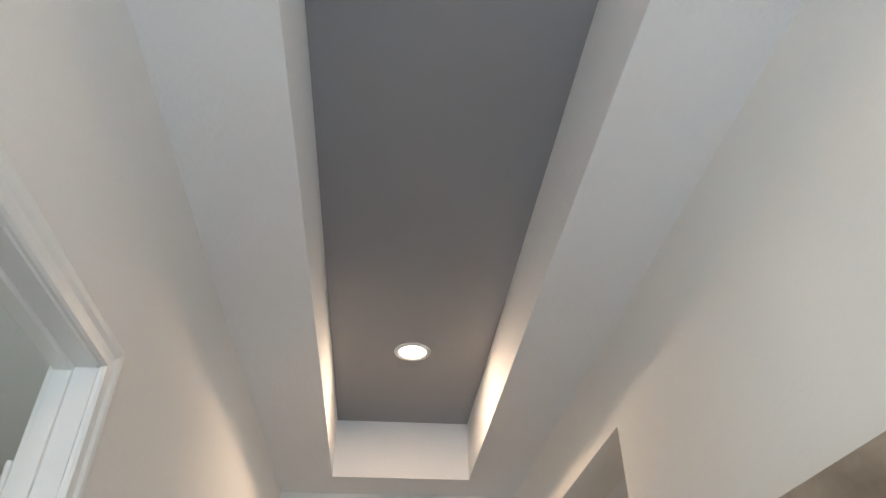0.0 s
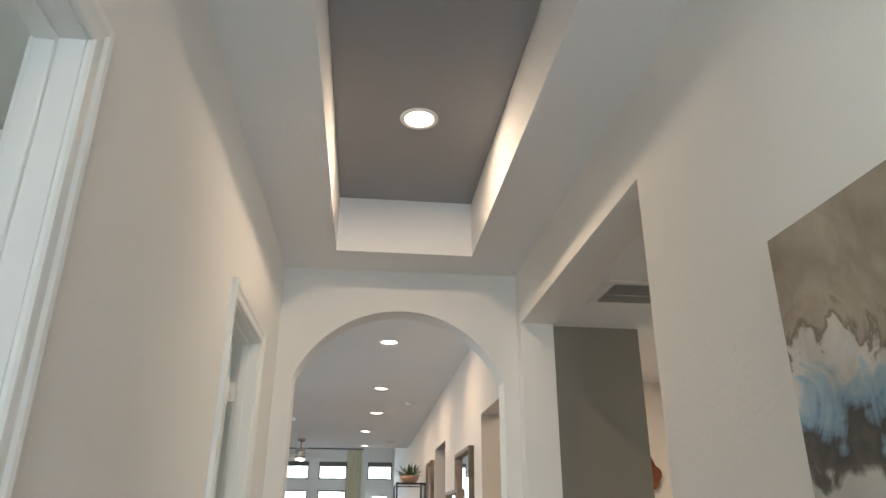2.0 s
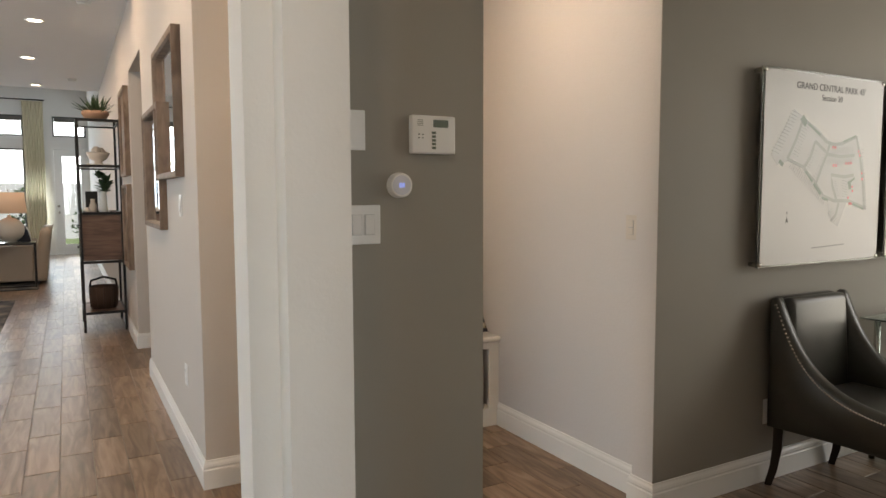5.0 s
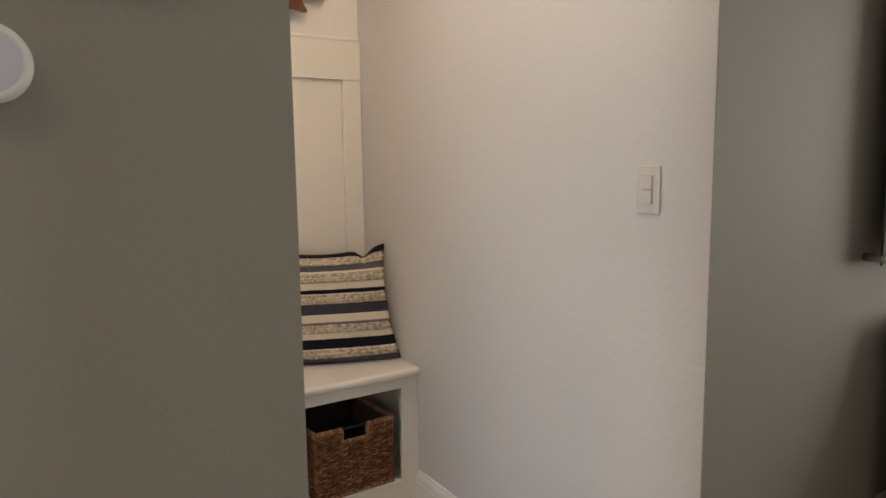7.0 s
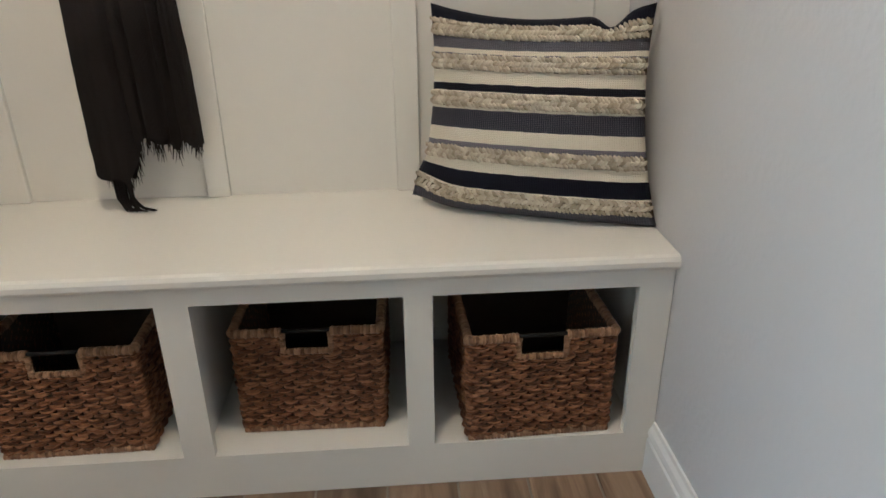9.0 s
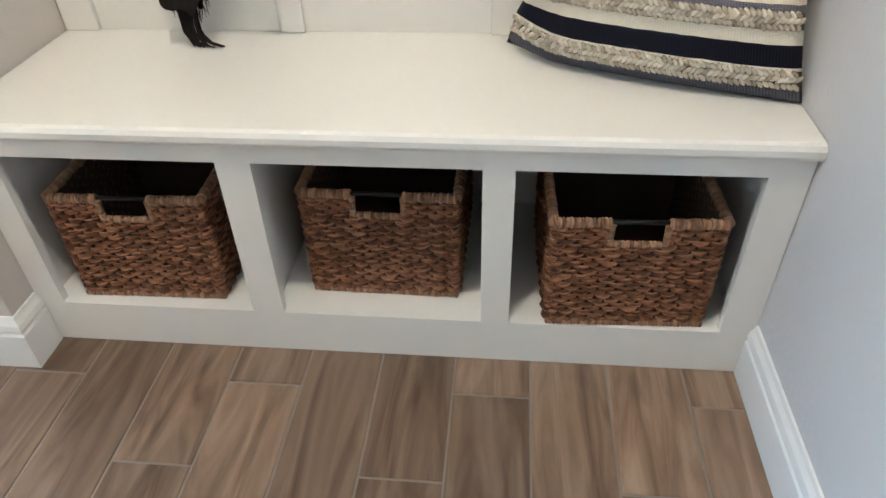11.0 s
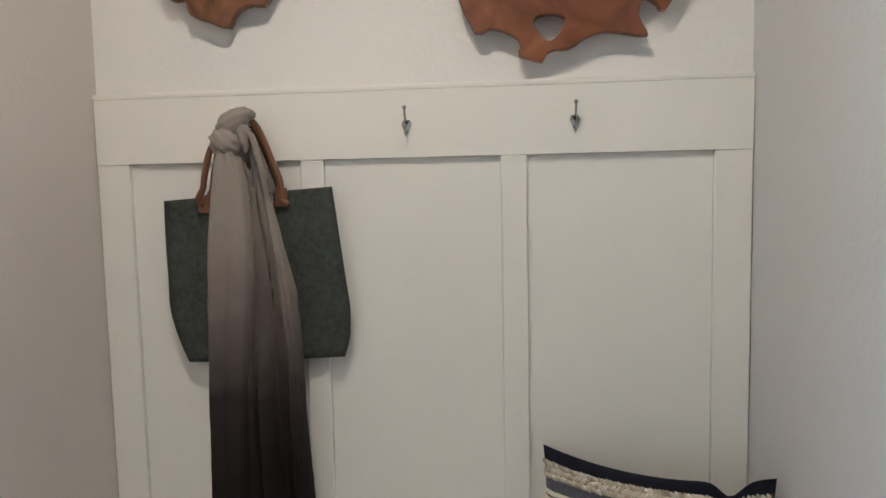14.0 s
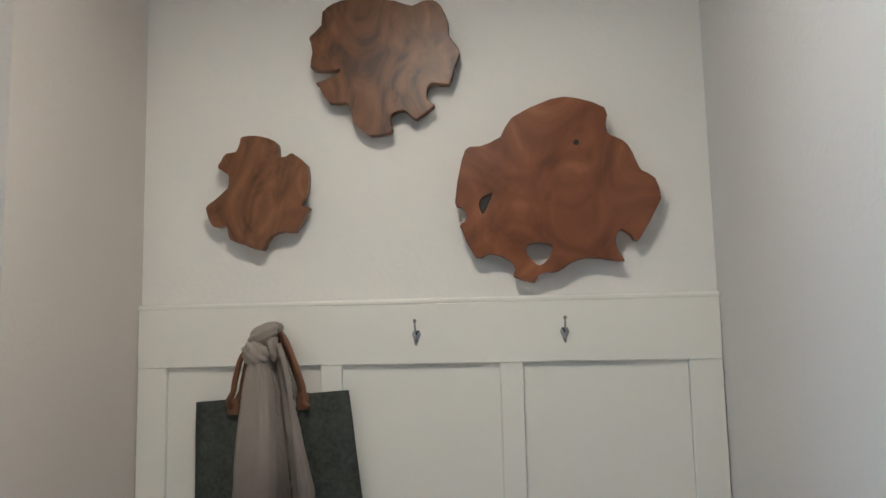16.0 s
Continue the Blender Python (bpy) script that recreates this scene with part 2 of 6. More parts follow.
# arch wall
bm = bmesh.new()
R = (0.606 ** 2 + 0.40 ** 2) / 0.80
cx, cz = -0.004, 2.86 - R
a0 = math.asin(0.606 / R)
arch = [(cx + R * math.sin(-a0 + 2 * a0 * k / 40), cz + R * math.cos(-a0 + 2 * a0 * k / 40)) for k in range(41)]
plate([(-0.83, 0), (-0.61, 0)] + arch + [(0.602, 0), (0.69, 0), (0.69, H), (-0.83, H)], 0.0, 0.17, bm=bm)
structure("wall_arch", bm, WHITE, "white wall pierced by a tall round arch", "wall")
structure("wall_pier", boxes((0.69, 0.0, 0, 0.885, 0.171, H), (0.885, 0.175, 0, 1.512, 0.29, H), (0.69, 0.171, 0, 0.885, 0.29, H)), WHITE, "white wall end beside the grey pier", "wall")
structure("wall_pier_grey", boxes((0.8855, 0.169, 0, 1.5125, 0.1745, 2.85)), GREY, "dark grey painted pier face with switches", "wall")
# wall between hall and mudroom and on to the rear
structure("wall_gallery", boxes((0.69, 0.29, 2.47, 0.885, 1.36, H), (0.69, 1.36, 0, 0.905, 3.75, H), (0.69, 3.75, 2.53, 0.905, 4.83, H), (0.69, 4.83, 0, 0.905, 17.0, 4.1)), CREAM,
          "cream textured gallery wall with two plain openings", "wall")
structure("wall_mud_back", boxes((0.905, 1.885, 0, 2.43, 2.0, H)), WHITE, "white wall behind the built-in bench", "wall")
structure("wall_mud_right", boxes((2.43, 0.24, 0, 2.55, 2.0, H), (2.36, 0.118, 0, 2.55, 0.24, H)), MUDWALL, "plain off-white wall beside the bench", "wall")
structure("wall_study_grey", boxes((2.3605, 0.114, 0, 6.0, 0.1178, 2.85), (2.55, 0.1178, 0, 6.0, 0.24, 2.85)), GREY, "dark grey green painted study wall", "wall")
structure("wall_study_window", boxes((6.0, -6.6, 0, 6.12, -3.0, H), (6.0, -3.0, 0, 6.12, -0.6, 0.65), (6.0, -3.0, 2.55, 6.12, -0.6, H), (6.0, -0.6, 0, 6.12, 0.24, H)), WHITE,
          "white study wall with a window opening", "wall")
structure("wall_front", boxes((-4.1, -6.72, 0, -0.5, -6.6, H), (0.5, -6.72, 0, 6.12, -6.6, H), (-0.5, -6.72, 2.6, 0.5, -6.6, H)), WHITE, "plain white wall with the entry opening", "wall")
structure("wall_bedroom", boxes((-4.12, -6.6, 0, -4.0, -4.1, H), (-4.12, -4.1, 0, -4.0, -2.5, 0.7), (-4.12, -4.1, 2.3, -4.0, -2.5, H), (-4.12, -2.5, 0, -4.0, 0.17, H),
          (-4.0, 0.05, 0, -0.83, 0.17, H)), WHITE, "plain pale walls of the side rooms", "wall")
structure("wall_kitchen", boxes((-6.12, 0.17, 0, -6.0, 0.4, 4.1), (-6.12, 0.4, 0, -6.0, 3.4, 0.6), (-6.12, 0.4, 2.6, -6.0, 3.4, 4.1), (-6.12, 3.4, 0, -6.0, 17.0, 4.1), (-6.0, 0.17, 0, -4.0, 0.29, 4.1)),
          CREAM, "plain cream kitchen wall with a window opening", "wall")
structure("wall_passage", boxes((2.45, 2.0, 0, 2.55, 5.6, H), (0.905, 5.5, 0, 2.45, 5.6, H)), CREAM, "plain cream wall beyond the second opening", "wall")

# rear wall with windows, transoms and patio door
rows, z = [], 0.0
XS = [(-5.2, -4.2), (-4.05, -2.98), (-2.78, -1.74), (-1.45, -0.66), (-0.06, 0.64)]
rows = [(-6.0, 16.8, 0, XS[0][0], 16.95, 4.1)]
for k, (a, b) in enumerate(XS):
    nxt = XS[k + 1][0] if k + 1 < len(XS) else 0.69
    rows.append((b, 16.8, 0, nxt, 16.95, 4.1))
    low = 0.0 if k == 4 else 0.52
    if low:
        rows.append((a, 16.8, 0, b, 16.95, low))
    rows.append((a, 16.8, 2.52, b, 16.95, 2.82))
    rows.append((a, 16.8, 3.30, b, 16.95, 4.1))
structure("wall_rear", boxes(*rows), WHITE, "white rear wall with tall windows and transoms", "wall")

# ceilings
structure("ceiling_hall", boxes((-0.83, -6.6, 3.11, -0.395, 0.0, 3.5), (0.372, -6.6, 3.11, 0.69, 0.0, 3.5), (-0.395, -0.31, 3.11, 0.372, 0.0, 3.5), (-0.395, -6.6, 3.11, 0.372, -6.2, 3.5)), CEIL,
          "white ceiling border round the raised tray", "ceiling")
structure("ceiling_tray", boxes((-0.394, -6.199, 3.44, 0.371, -0.311, 3.5)), TRAYGREY, "dark grey painted tray ceiling panel", "ceiling")
structure("ceiling_study", boxes((0.885, -6.6, 2.85, 6.0, 0.24, 2.95), (0.885, 0.29, 2.85, 2.43, 1.885, 2.95), (1.5125, 0.24, 2.85, 2.43, 0.29, 2.95), (0.905, 2.0, 2.85, 2.45, 5.5, 2.95)), CEIL, "flat white ceiling over study and mudroom", "ceiling")
structure("ceiling_great_room", boxes((-6.0, 0.17, 3.106, 0.69, 10.6, 3.3), (-6.0, 10.6, 3.95, 0.69, 16.8, 4.1), (-6.0, 10.5, 3.3, 0.69, 10.6, 3.95)), CEIL, "flat white ceiling of the great room", "ceiling")
structure("ceiling_side_rooms", boxes((-4.0, -6.6, 3.0, -0.83, 0.05, 3.15)), CEIL, "plain white side room ceiling", "ceiling")
# ---------------------------------------------------------------- trim


def sweep(path, profile, side=1, to3=None, closed=False):
    """A mitred moulding along a flat path; profile pairs are (distance from the path, rise)."""
    bm = bmesh.new()
    pts = [Vector(p) for p in path]
    n = len(pts)
    rings = []
    for k, p in enumerate(pts):
        ds = []
        if k > 0 or closed:
            ds.append((p - pts[k - 1]).normalized())
        if k < n - 1 or closed:
            ds.append((pts[(k + 1) % n] - p).normalized())
        ns = [Vector((-d.y, d.x)) * side for d in ds]
        m = (ns[0] + ns[-1]).normalized()
        m = m / max(m.dot(ns[0]), 0.2)
        rings.append([bm.verts.new(to3(p + m * d, h)) for d, h in profile])
    pairs = list(zip(rings, rings[1:])) + ([(rings[-1], rings[0])] if closed else [])
    for a, b in pairs:
        for j in range(len(profile)):
            i = (j + 1) % len(profile)
            bm.faces.new((a[j], a[i], b[i], b[j]))
    if not closed:
        bm.faces.new(rings[0][::-1])
        bm.faces.new(rings[-1])
    return bm


BASE = [(-0.001, 0.0), (0.016, 0.0), (0.016, 0.094), (0.0125, 0.099), (0.0125, 0.104), (0.0155, 0.109), (0.013, 0.121), (0.007, 0.131), (0.005, 0.140), (-0.001, 0.140)]


def baseboard(path, side):
    structure("baseboard", sweep(path, BASE, side, lambda p, h: (p.x, p.y, h)), TRIM, "white moulded wooden baseboard along the wall", "baseboard")


baseboard([(2.43, 1.435), (2.43, 0.24), (2.36, 0.24), (2.36, 0.114), (6.0, 0.114)], -1)
baseboard([(0.905, 1.435), (0.905, 1.36), (0.69, 1.36), (0.69, 3.75), (0.905, 3.75)], 1)
baseboard([(0.905, 4.83), (0.69, 4.83), (0.69, 16.79)], 1)
baseboard([(1.512, 0.29), (1.512, 0.169), (0.885, 0.169), (0.885, -0.10), (0.69, -0.10), (0.69, 0.0), (0.602, 0.0), (0.602, 0.17)], 1)
baseboard([(0.885, -6.55), (0.885, -1.927), (0.69, -1.927), (0.69, -6.55)], -1)
baseboard([(-0.71, -2.785), (-0.71, -1.43)], -1)
baseboard([(-0.71, -0.56), (-0.71, 0.0), (-0.61, 0.0), (-0.61, 0.17)], -1)
baseboard([(-6.0, 16.8), (-0.2, 16.8)], -1)

CASE = [(0.0, -0.001), (0.0, 0.009), (0.006, 0.014), (0.016, 0.015), (0.020, 0.012), (0.034, 0.014), (0.044, 0.019), (0.056, 0.021), (0.062, 0.018), (0.062, -0.001)]


def doorway(name, y0, y1, z1, label):
    """Casing, jamb and stop round a doorway of the left hall wall."""
    to3 = lambda p, h: (-0.71 + h, p.x, p.y)
    d = structure(name, sweep([(y0, 0.0), (y0, z1), (y1, z1), (y1, 0.0)], CASE, 1, to3), TRIM, label, "door")
    part("jamb", boxes((-0.802, y0 - 0.012, 0, -0.708, y0 + 0.006, z1), (-0.802, y1 - 0.006, 0, -0.708, y1 + 0.012, z1), (-0.802, y0 - 0.012, z1 - 0.006, -0.708, y1 + 0.012, z1 + 0.012)), TRIM, d)
    part("door_stop", boxes((-0.788, y0 + 0.006, 0, -0.752, y0 + 0.018, z1 - 0.018), (-0.788, y1 - 0.018, 0, -0.752, y1 - 0.006, z1 - 0.018), (-0.788, y0 + 0.006, z1 - 0.018, -0.752, y1 - 0.006, z1 - 0.006), bevel=0.002), TRIM, d)
    return d


def hinge(x, y, z, parent):
    bm = boxes((x - 0.018, y - 0.002, z - 0.045, x + 0.018, y + 0.002, z + 0.045), bevel=0.0015)
    cyl(bm, x - 0.02, y - 0.004, z - 0.047, z + 0.047, 0.006, seg=10)
    part("hinge", bm, TRIM, parent, "white painted butt hinge")


d1 = doorway("door_1", -3.70, -2.857, 2.487, "white moulded door casing round an open doorway")
hinge(-0.785, -2.864, 2.24, d1)
hinge(-0.785, -2.864, 1.0, d1)
d2 = doorway("door_2", -1.350, -0.640, 2.487, "white moulded door casing with an open door")
slab = part("door_slab", boxes((-1.46, -0.700, 0.012, -0.822, -0.662, 2.465), bevel=0.003), TRIM, d2, "white two-panel door standing open")
for z0, z1 in ((0.2, 1.0), (1.16, 2.3)):
    part("door_panel", sweep([(-1.36, z0), (-1.36, z1), (-0.92, z1), (-0.92, z0)], [(0, 0), (0, 0.004), (0.012, 0.007), (0.024, 0.003), (0.024, 0)], -1, lambda p, h: (p.x, -0.70 - h, p.y), True), TRIM, slab)
for z in (0.96, 1.577, 2.25):
    hinge(-0.806, -0.655, z, d2)




# ---------------------------------------------------------------- fixtures


def recessed_light(x, y, z):
    t = thing("recessed_light", "round white trimmed recessed ceiling light, switched on", "ceiling light", "recessed lights", pose(x, y, z))
    part("trim_ring", turned([(0.066, 0.002), (0.066, -0.004), (0.072, -0.008), (0.088, -0.005), (0.090, 0.002)], 40), TRIM, t, smooth=True)
    part("diffuser", turned([(0.0, -0.002), (0.064, -0.003), (0.066, 0.004)], 36), BULB, t, "glowing warm white diffuser")
    return t


for x, y, z, p in CANS:
    recessed_light(x, y, z)


def smoke_detector(x, y, z):
    t = thing("smoke_detector", "round white plastic smoke detector on the ceiling", "smoke detector", "", pose(x, y, z))
    part("base", turned([(0.065, 0.001), (0.066, -0.012), (0.060, -0.016)], 28), PLASTIC, t)
    part("cover", turned([(0.054, -0.0165), (0.050, -0.032), (0.030, -0.038), (0.0, -0.038)], 28), PLASTIC, t, smooth=True)


smoke_detector(0.36, 4.86, 3.106)
smoke_detector(0.30, 9.4, 3.106)


def ceiling_vent(x0, y0, x1, y1, z, name="ceiling_vent", slats=14):
    t = thing(name, "white metal return air grille in the ceiling", "vent", "", pose(0, 0, 0))
    w = 0.045
    part("frame", sweep([(x0, y0), (x1, y0), (x1, y1), (x0, y1)], [(0, 0.001), (0, -0.006), (0.008, -0.012), (w - 0.006, -0.010), (w, -0.004), (w, 0.001)], 1, lambda p, h: (p.x, p.y, z + h), True), TRIM, t)
    part("backing", boxes((x0 + w, y0 + w, z - 0.003, x1 - w, y1 - w, z - 0.001)), DARKPLASTIC, t)
    for k in range(slats):
        yy = y0 + w + (y1 - y0 - 2 * w) * (k + 0.5) / slats
        bm = bmesh.new()
        box(bm, x0 + w, -0.008, -0.0008, x1 - w, 0.008, 0.0008, m=pose(0, yy, z - 0.008, 40, 0, 0))
        part("slat", bm, TRIM, t)
    part("mullion", boxes((x0 + w, (y0 + y1) / 2 - 0.006, z - 0.0145, x1 - w, (y0 + y1) / 2 + 0.006, z - 0.0135)), TRIM, t)


ceiling_vent(1.017, -0.728, 1.60, -0.340, 2.85)
ceiling_vent(-1.52, 6.42, -1.22, 6.66, 3.106, slats=8)


GAPGREY = mat("grey_plastic_gap", (0.48, 0.48, 0.48), 0.6)


def wall_plate(name, label, w, h, m, rockers=0, stacked=False, sockets=False, material=None, bolts=True):
    """A plate that lies in x and z and faces -y at the pose m."""
    material = material or PLASTIC
    t = thing(name, label, "switch" if rockers else "wall plate", "", m)
    bm = bmesh.new()
    box(bm, -w / 2, -0.006, -h / 2, w / 2, 0.0, h / 2, bevel=0.003)
    part("cover_plate", bm, material, t)
    for k in range(rockers):
        if stacked:
            r = (-0.015, (-0.032 if k else 0.002), 0.015, (-0.002 if k else 0.032))
        else:
            c = (k - (rockers - 1) / 2) * 0.046
            r = (c - 0.0165, -0.033, c + 0.0165, 0.033)
        bm = bmesh.new()
        box(bm, r[0], -0.0110, r[1], r[2], -0.0072, r[3], bevel=0.0015, m=pose(0, 0, 0, 2.0 if k % 2 else -2.0, 0, 0))
        part("rocker", bm, material, t)
        part("rocker_gap", boxes((r[0] - 0.0018, -0.0068, r[1] - 0.0018, r[2] + 0.0018, -0.0061, r[3] + 0.0018)), GAPGREY, t, "grey gap around the rocker")
    if sockets:
        for s in (0.020, -0.020):
            bm = turned([(0.0, 0.0095), (0.015, 0.0095), (0.0165, 0.0062)], 20, pose(0, 0, s, 90, 0, 0))
            sock = part("socket", bm, material, t)
            for dx in (-0.0055, 0.0055):
                part("slot", boxes((dx - 0.001, -0.0101, s + 0.001, dx + 0.001, -0.0097, s + 0.009)), DARKPLASTIC, sock)
    if bolts:
        for zz in ((h / 2 - 0.012, -h / 2 + 0.012) if not sockets else (0.0,)):
            part("screw", turned([(0.0, 0.0072), (0.003, 0.0066), (0.0032, 0.006)], 10, pose(0, 0, zz, 90, 0, 0)), material, t)
    return t


wall_plate("blank_plate", "plain white blank cover plate on the grey pier", 0.085, 0.133, pose(0.998, 0.169, 1.629))
wall_plate("light_switch", "white double rocker light switch on the grey pier", 0.128, 0.133, pose(1.029, 0.169, 1.312), rockers=2)
wall_plate("dimmer_switch", "ivory stacked double switch on the pale wall", 0.070, 0.113, pose(2.43, 0.338, 1.260, 0, 0, -90), rockers=2, stacked=True, material=ALMOND)
wall_plate("wall_outlet", "white duplex power outlet low on the grey wall", 0.078, 0.125, pose(3.135, 0.114, 0.347), sockets=True)
wall_plate("wall_outlet", "white duplex power outlet above the bench", 0.072, 0.122, pose(0.905, 1.495, 0.662, 0, 0, 90), sockets=True)
wall_plate("wall_outlet", "white duplex power outlet low on the gallery wall", 0.072, 0.116, pose(0.69, 1.89, 0.44, 0, 0, -90), sockets=True)
wall_plate("light_switch", "white toggle light switch below the framed mirrors", 0.072, 0.116, pose(0.69, 1.89, 1.36, 0, 0, -90), rockers=1)

# alarm keypad
t = thing("alarm_keypad", "white plastic alarm keypad with a small display", "keypad", "", pose(1.2905, 0.169, 1.6225))
LCD = mat("lcd_glass", (0.16, 0.19, 0.16), 0.2)
INK = mat("dark_ink", (0.05, 0.05, 0.06), 0.6)
bm = bmesh.new()
box(bm, -0.0865, -0.030, -0.0665, 0.0865, 0.0, 0.0665, bevel=0.006)
part("housing", bm, PLASTIC, t)
part("display", boxes((-0.004, -0.0312, 0.026, 0.056, -0.0302, 0.052), bevel=0.0004), LCD, t, "dark green lcd display")
bm = bmesh.new()
box(bm, -0.072, -0.0306, -0.058, 0.078, -0.0300, 0.018, bevel=0.0002)
part("flap", bm, PLASTIC, t, "closed key flap")
for k in range(5):
    part("key", boxes((-0.010, -0.0318, -0.050 + 0.013 * k, 0.006, -0.0307, -0.041 + 0.013 * k)), LCD, t, "grey function key")
for k in range(4):
    part("speaker_slot", boxes((-0.066, -0.0308, 0.030 + 0.006 * k, -0.044, -0.0301, 0.032 + 0.006 * k)), LCD, t)
for dx in (-0.060, -0.045):
    for dz in (0.0, -0.012):
        part("indicator", boxes((dx - 0.003, -0.0315, dz - 0.002, dx + 0.003, -0.0307, dz + 0.002)), LCD, t)

# thermostat
t = thing("thermostat", "round white thermostat with a blue lit display", "thermostat", "", pose(1.163, 0.169, 1.446))
part("backplate", turned([(0.044, 0.0), (0.044, 0.012), (0.042, 0.014)], 40, pose(0, 0, 0, 90, 0, 0)), PLASTIC, t, smooth=False)
part("ring", turned([(0.0425, 0.0142), (0.0425, 0.026), (0.040, 0.031), (0.036, 0.032), (0.034, 0.031)], 40, pose(0, 0, 0, 90, 0, 0)), PLASTIC, t, "white dial ring", True)
SCREEN = glow("thermostat_screen", (0.62, 0.64, 0.70), 0.0)
part("screen", turned([(0.0, 0.0315), (0.034, 0.031), (0.0345, 0.028)], 36, pose(0, 0, 0, 90, 0, 0)), SCREEN, t, "faintly lit screen")
DIGIT = glow("blue_digits", (0.30, 0.40, 1.0), 0.7)
part("digits", boxes((-0.009, -0.0335, -0.007, -0.002, -0.0325, 0.007), (0.002, -0.0335, -0.007, 0.009, -0.0325, 0.007)), DIGIT, t, "blue glowing digits")

# abstract painting
PAINT = mat("abstract_canvas", (0.5, 0.45, 0.4), 0.6, bump=0.0)
n, l = PAINT.node_tree.nodes, PAINT.node_tree.links
tc, sep = n.new("ShaderNodeTexCoord"), n.new("ShaderNodeSeparateXYZ")
l.new(tc.outputs["Object"], sep.inputs[0])
nz, n2 = n.new("ShaderNodeTexNoise"), n.new("ShaderNodeTexNoise")
nz.inputs["Scale"].default_value, nz.inputs["Detail"].default_value, nz.inputs["Distortion"].default_value = 2.6, 10, 2.6
n2.inputs["Scale"].default_value, n2.inputs["Detail"].default_value, n2.inputs["Distortion"].default_value = 6.0, 10, 3.5
for q in (nz, n2):
    l.new(tc.outputs["Object"], q.inputs["Vector"])
m1 = n.new("ShaderNodeMath")
m1.operation = 'MULTIPLY_ADD'
m1.inputs[1].default_value = 0.34
l.new(nz.outputs["Fac"], m1.inputs[0])
l.new(sep.outputs[2], m1.inputs[2])
m2 = n.new("ShaderNodeMath")
m2.operation = 'MULTIPLY_ADD'
m2.inputs[1].default_value = 0.20
l.new(n2.outputs["Fac"], m2.inputs[0])
l.new(m1.outputs[0], m2.inputs[2])
r = n.new("ShaderNodeValToRGB")
for pos, col in ((0.20, (0.40, 0.38, 0.34)), (0.28, (0.06, 0.058, 0.052)), (0.44, (0.04, 0.04, 0.037)), (0.49, (0.50, 0.47, 0.43)), (0.56, (0.56, 0.53, 0.49)), (0.595, (0.12, 0.105, 0.09)), (0.65, (0.06, 0.055, 0.05)),
                 (0.685, (0.24, 0.38, 0.50)), (0.725, (0.40, 0.51, 0.58)), (0.75, (0.64, 0.61, 0.57)), (0.785, (0.60, 0.54, 0.47)), (0.797, (0.20, 0.155, 0.12)), (0.82, (0.40, 0.33, 0.26)), (0.9, (0.28, 0.225, 0.175))):
    e = r.color_ramp.elements.new(pos)
    e.color = (*col, 1)
r.color_ramp.elements[0].color = (0.20, 0.19, 0.17, 1)
r.color_ramp.elements[-1].color = (0.38, 0.32, 0.26, 1)
mr = n.new("ShaderNodeMapRange")
mr.inputs["From Min"].default_value, mr.inputs["From Max"].default_value = 0.27, 1.46
l.new(m2.outputs[0], mr.inputs["Value"])
l.new(mr.outputs[0], r.inputs[0])
n3, r3, mx = n.new("ShaderNodeTexNoise"), n.new("ShaderNodeValToRGB"), n.new("ShaderNodeMix")
n3.inputs["Scale"].default_value, n3.inputs["Detail"].default_value, n3.inputs["Distortion"].default_value = 5.5, 9, 0.8
l.new(tc.outputs["Object"], n3.inputs["Vector"])
r3.color_ramp.elements[0].position, r3.color_ramp.elements[0].color = 0.33, (0.62, 0.60, 0.58, 1)
r3.color_ramp.elements[1].position, r3.color_ramp.elements[1].color = 0.66, (1.0, 1.0, 1.0, 1)
l.new(n3.outputs["Fac"], r3.inputs[0])
mx.data_type, mx.blend_type = 'RGBA', 'MULTIPLY'
mx.inputs["Factor"].default_value = 1.0
l.new(r.outputs[0], mx.inputs["A"])
l.new(r3.outputs[0], mx.inputs["B"])
l.new(mx.outputs["Result"], n["Principled BSDF"].inputs["Base Color"])
t = thing("abstract_painting", "large unframed abstract canvas in brown, white, blue and black", "painting", "", pose(0.69, -3.36, 1.073))
bm = bmesh.new()
box(bm, -0.038, -0.73, 0, 0.0, 0.73, 1.19, bevel=0.004)
part("canvas", bm, PAINT, t)
# ---------------------------------------------------------------- mudroom
# wall panelling
t = thing("wall_panelling", "white painted board and batten panelling above the bench", "wall panelling")
part("top_rail", boxes((0.907, 1.866, 1.663, 2.428, 1.884, 1.817), bevel=0.0015), BENCHW, t)
for a, b in ((0.907, 0.987), (1.408, 1.464), (1.876, 1.935), (2.346, 2.428)):
    part("batten", boxes((a, 1.8665, 0.555, b, 1.884, 1.6628), bevel=0.003), BENCHW, t)
part("cap", sweep([(0.9065, 1.884), (2.4285, 1.884)], [(0, 1.8172), (0.0182, 1.8172), (0.0195, 1.820), (0.0195, 1.826), (0.016, 1.831), (0, 1.832)], -1, lambda p, h: (p.x, p.y, h)), BENCHW, t)
for a, b in ((0.987, 1.408), (1.464, 1.876), (1.935, 2.346)):
    part("panel", boxes((a + 0.0005, 1.880, 0.555, b - 0.0005, 1.8845, 1.6625)), BENCHW, t)

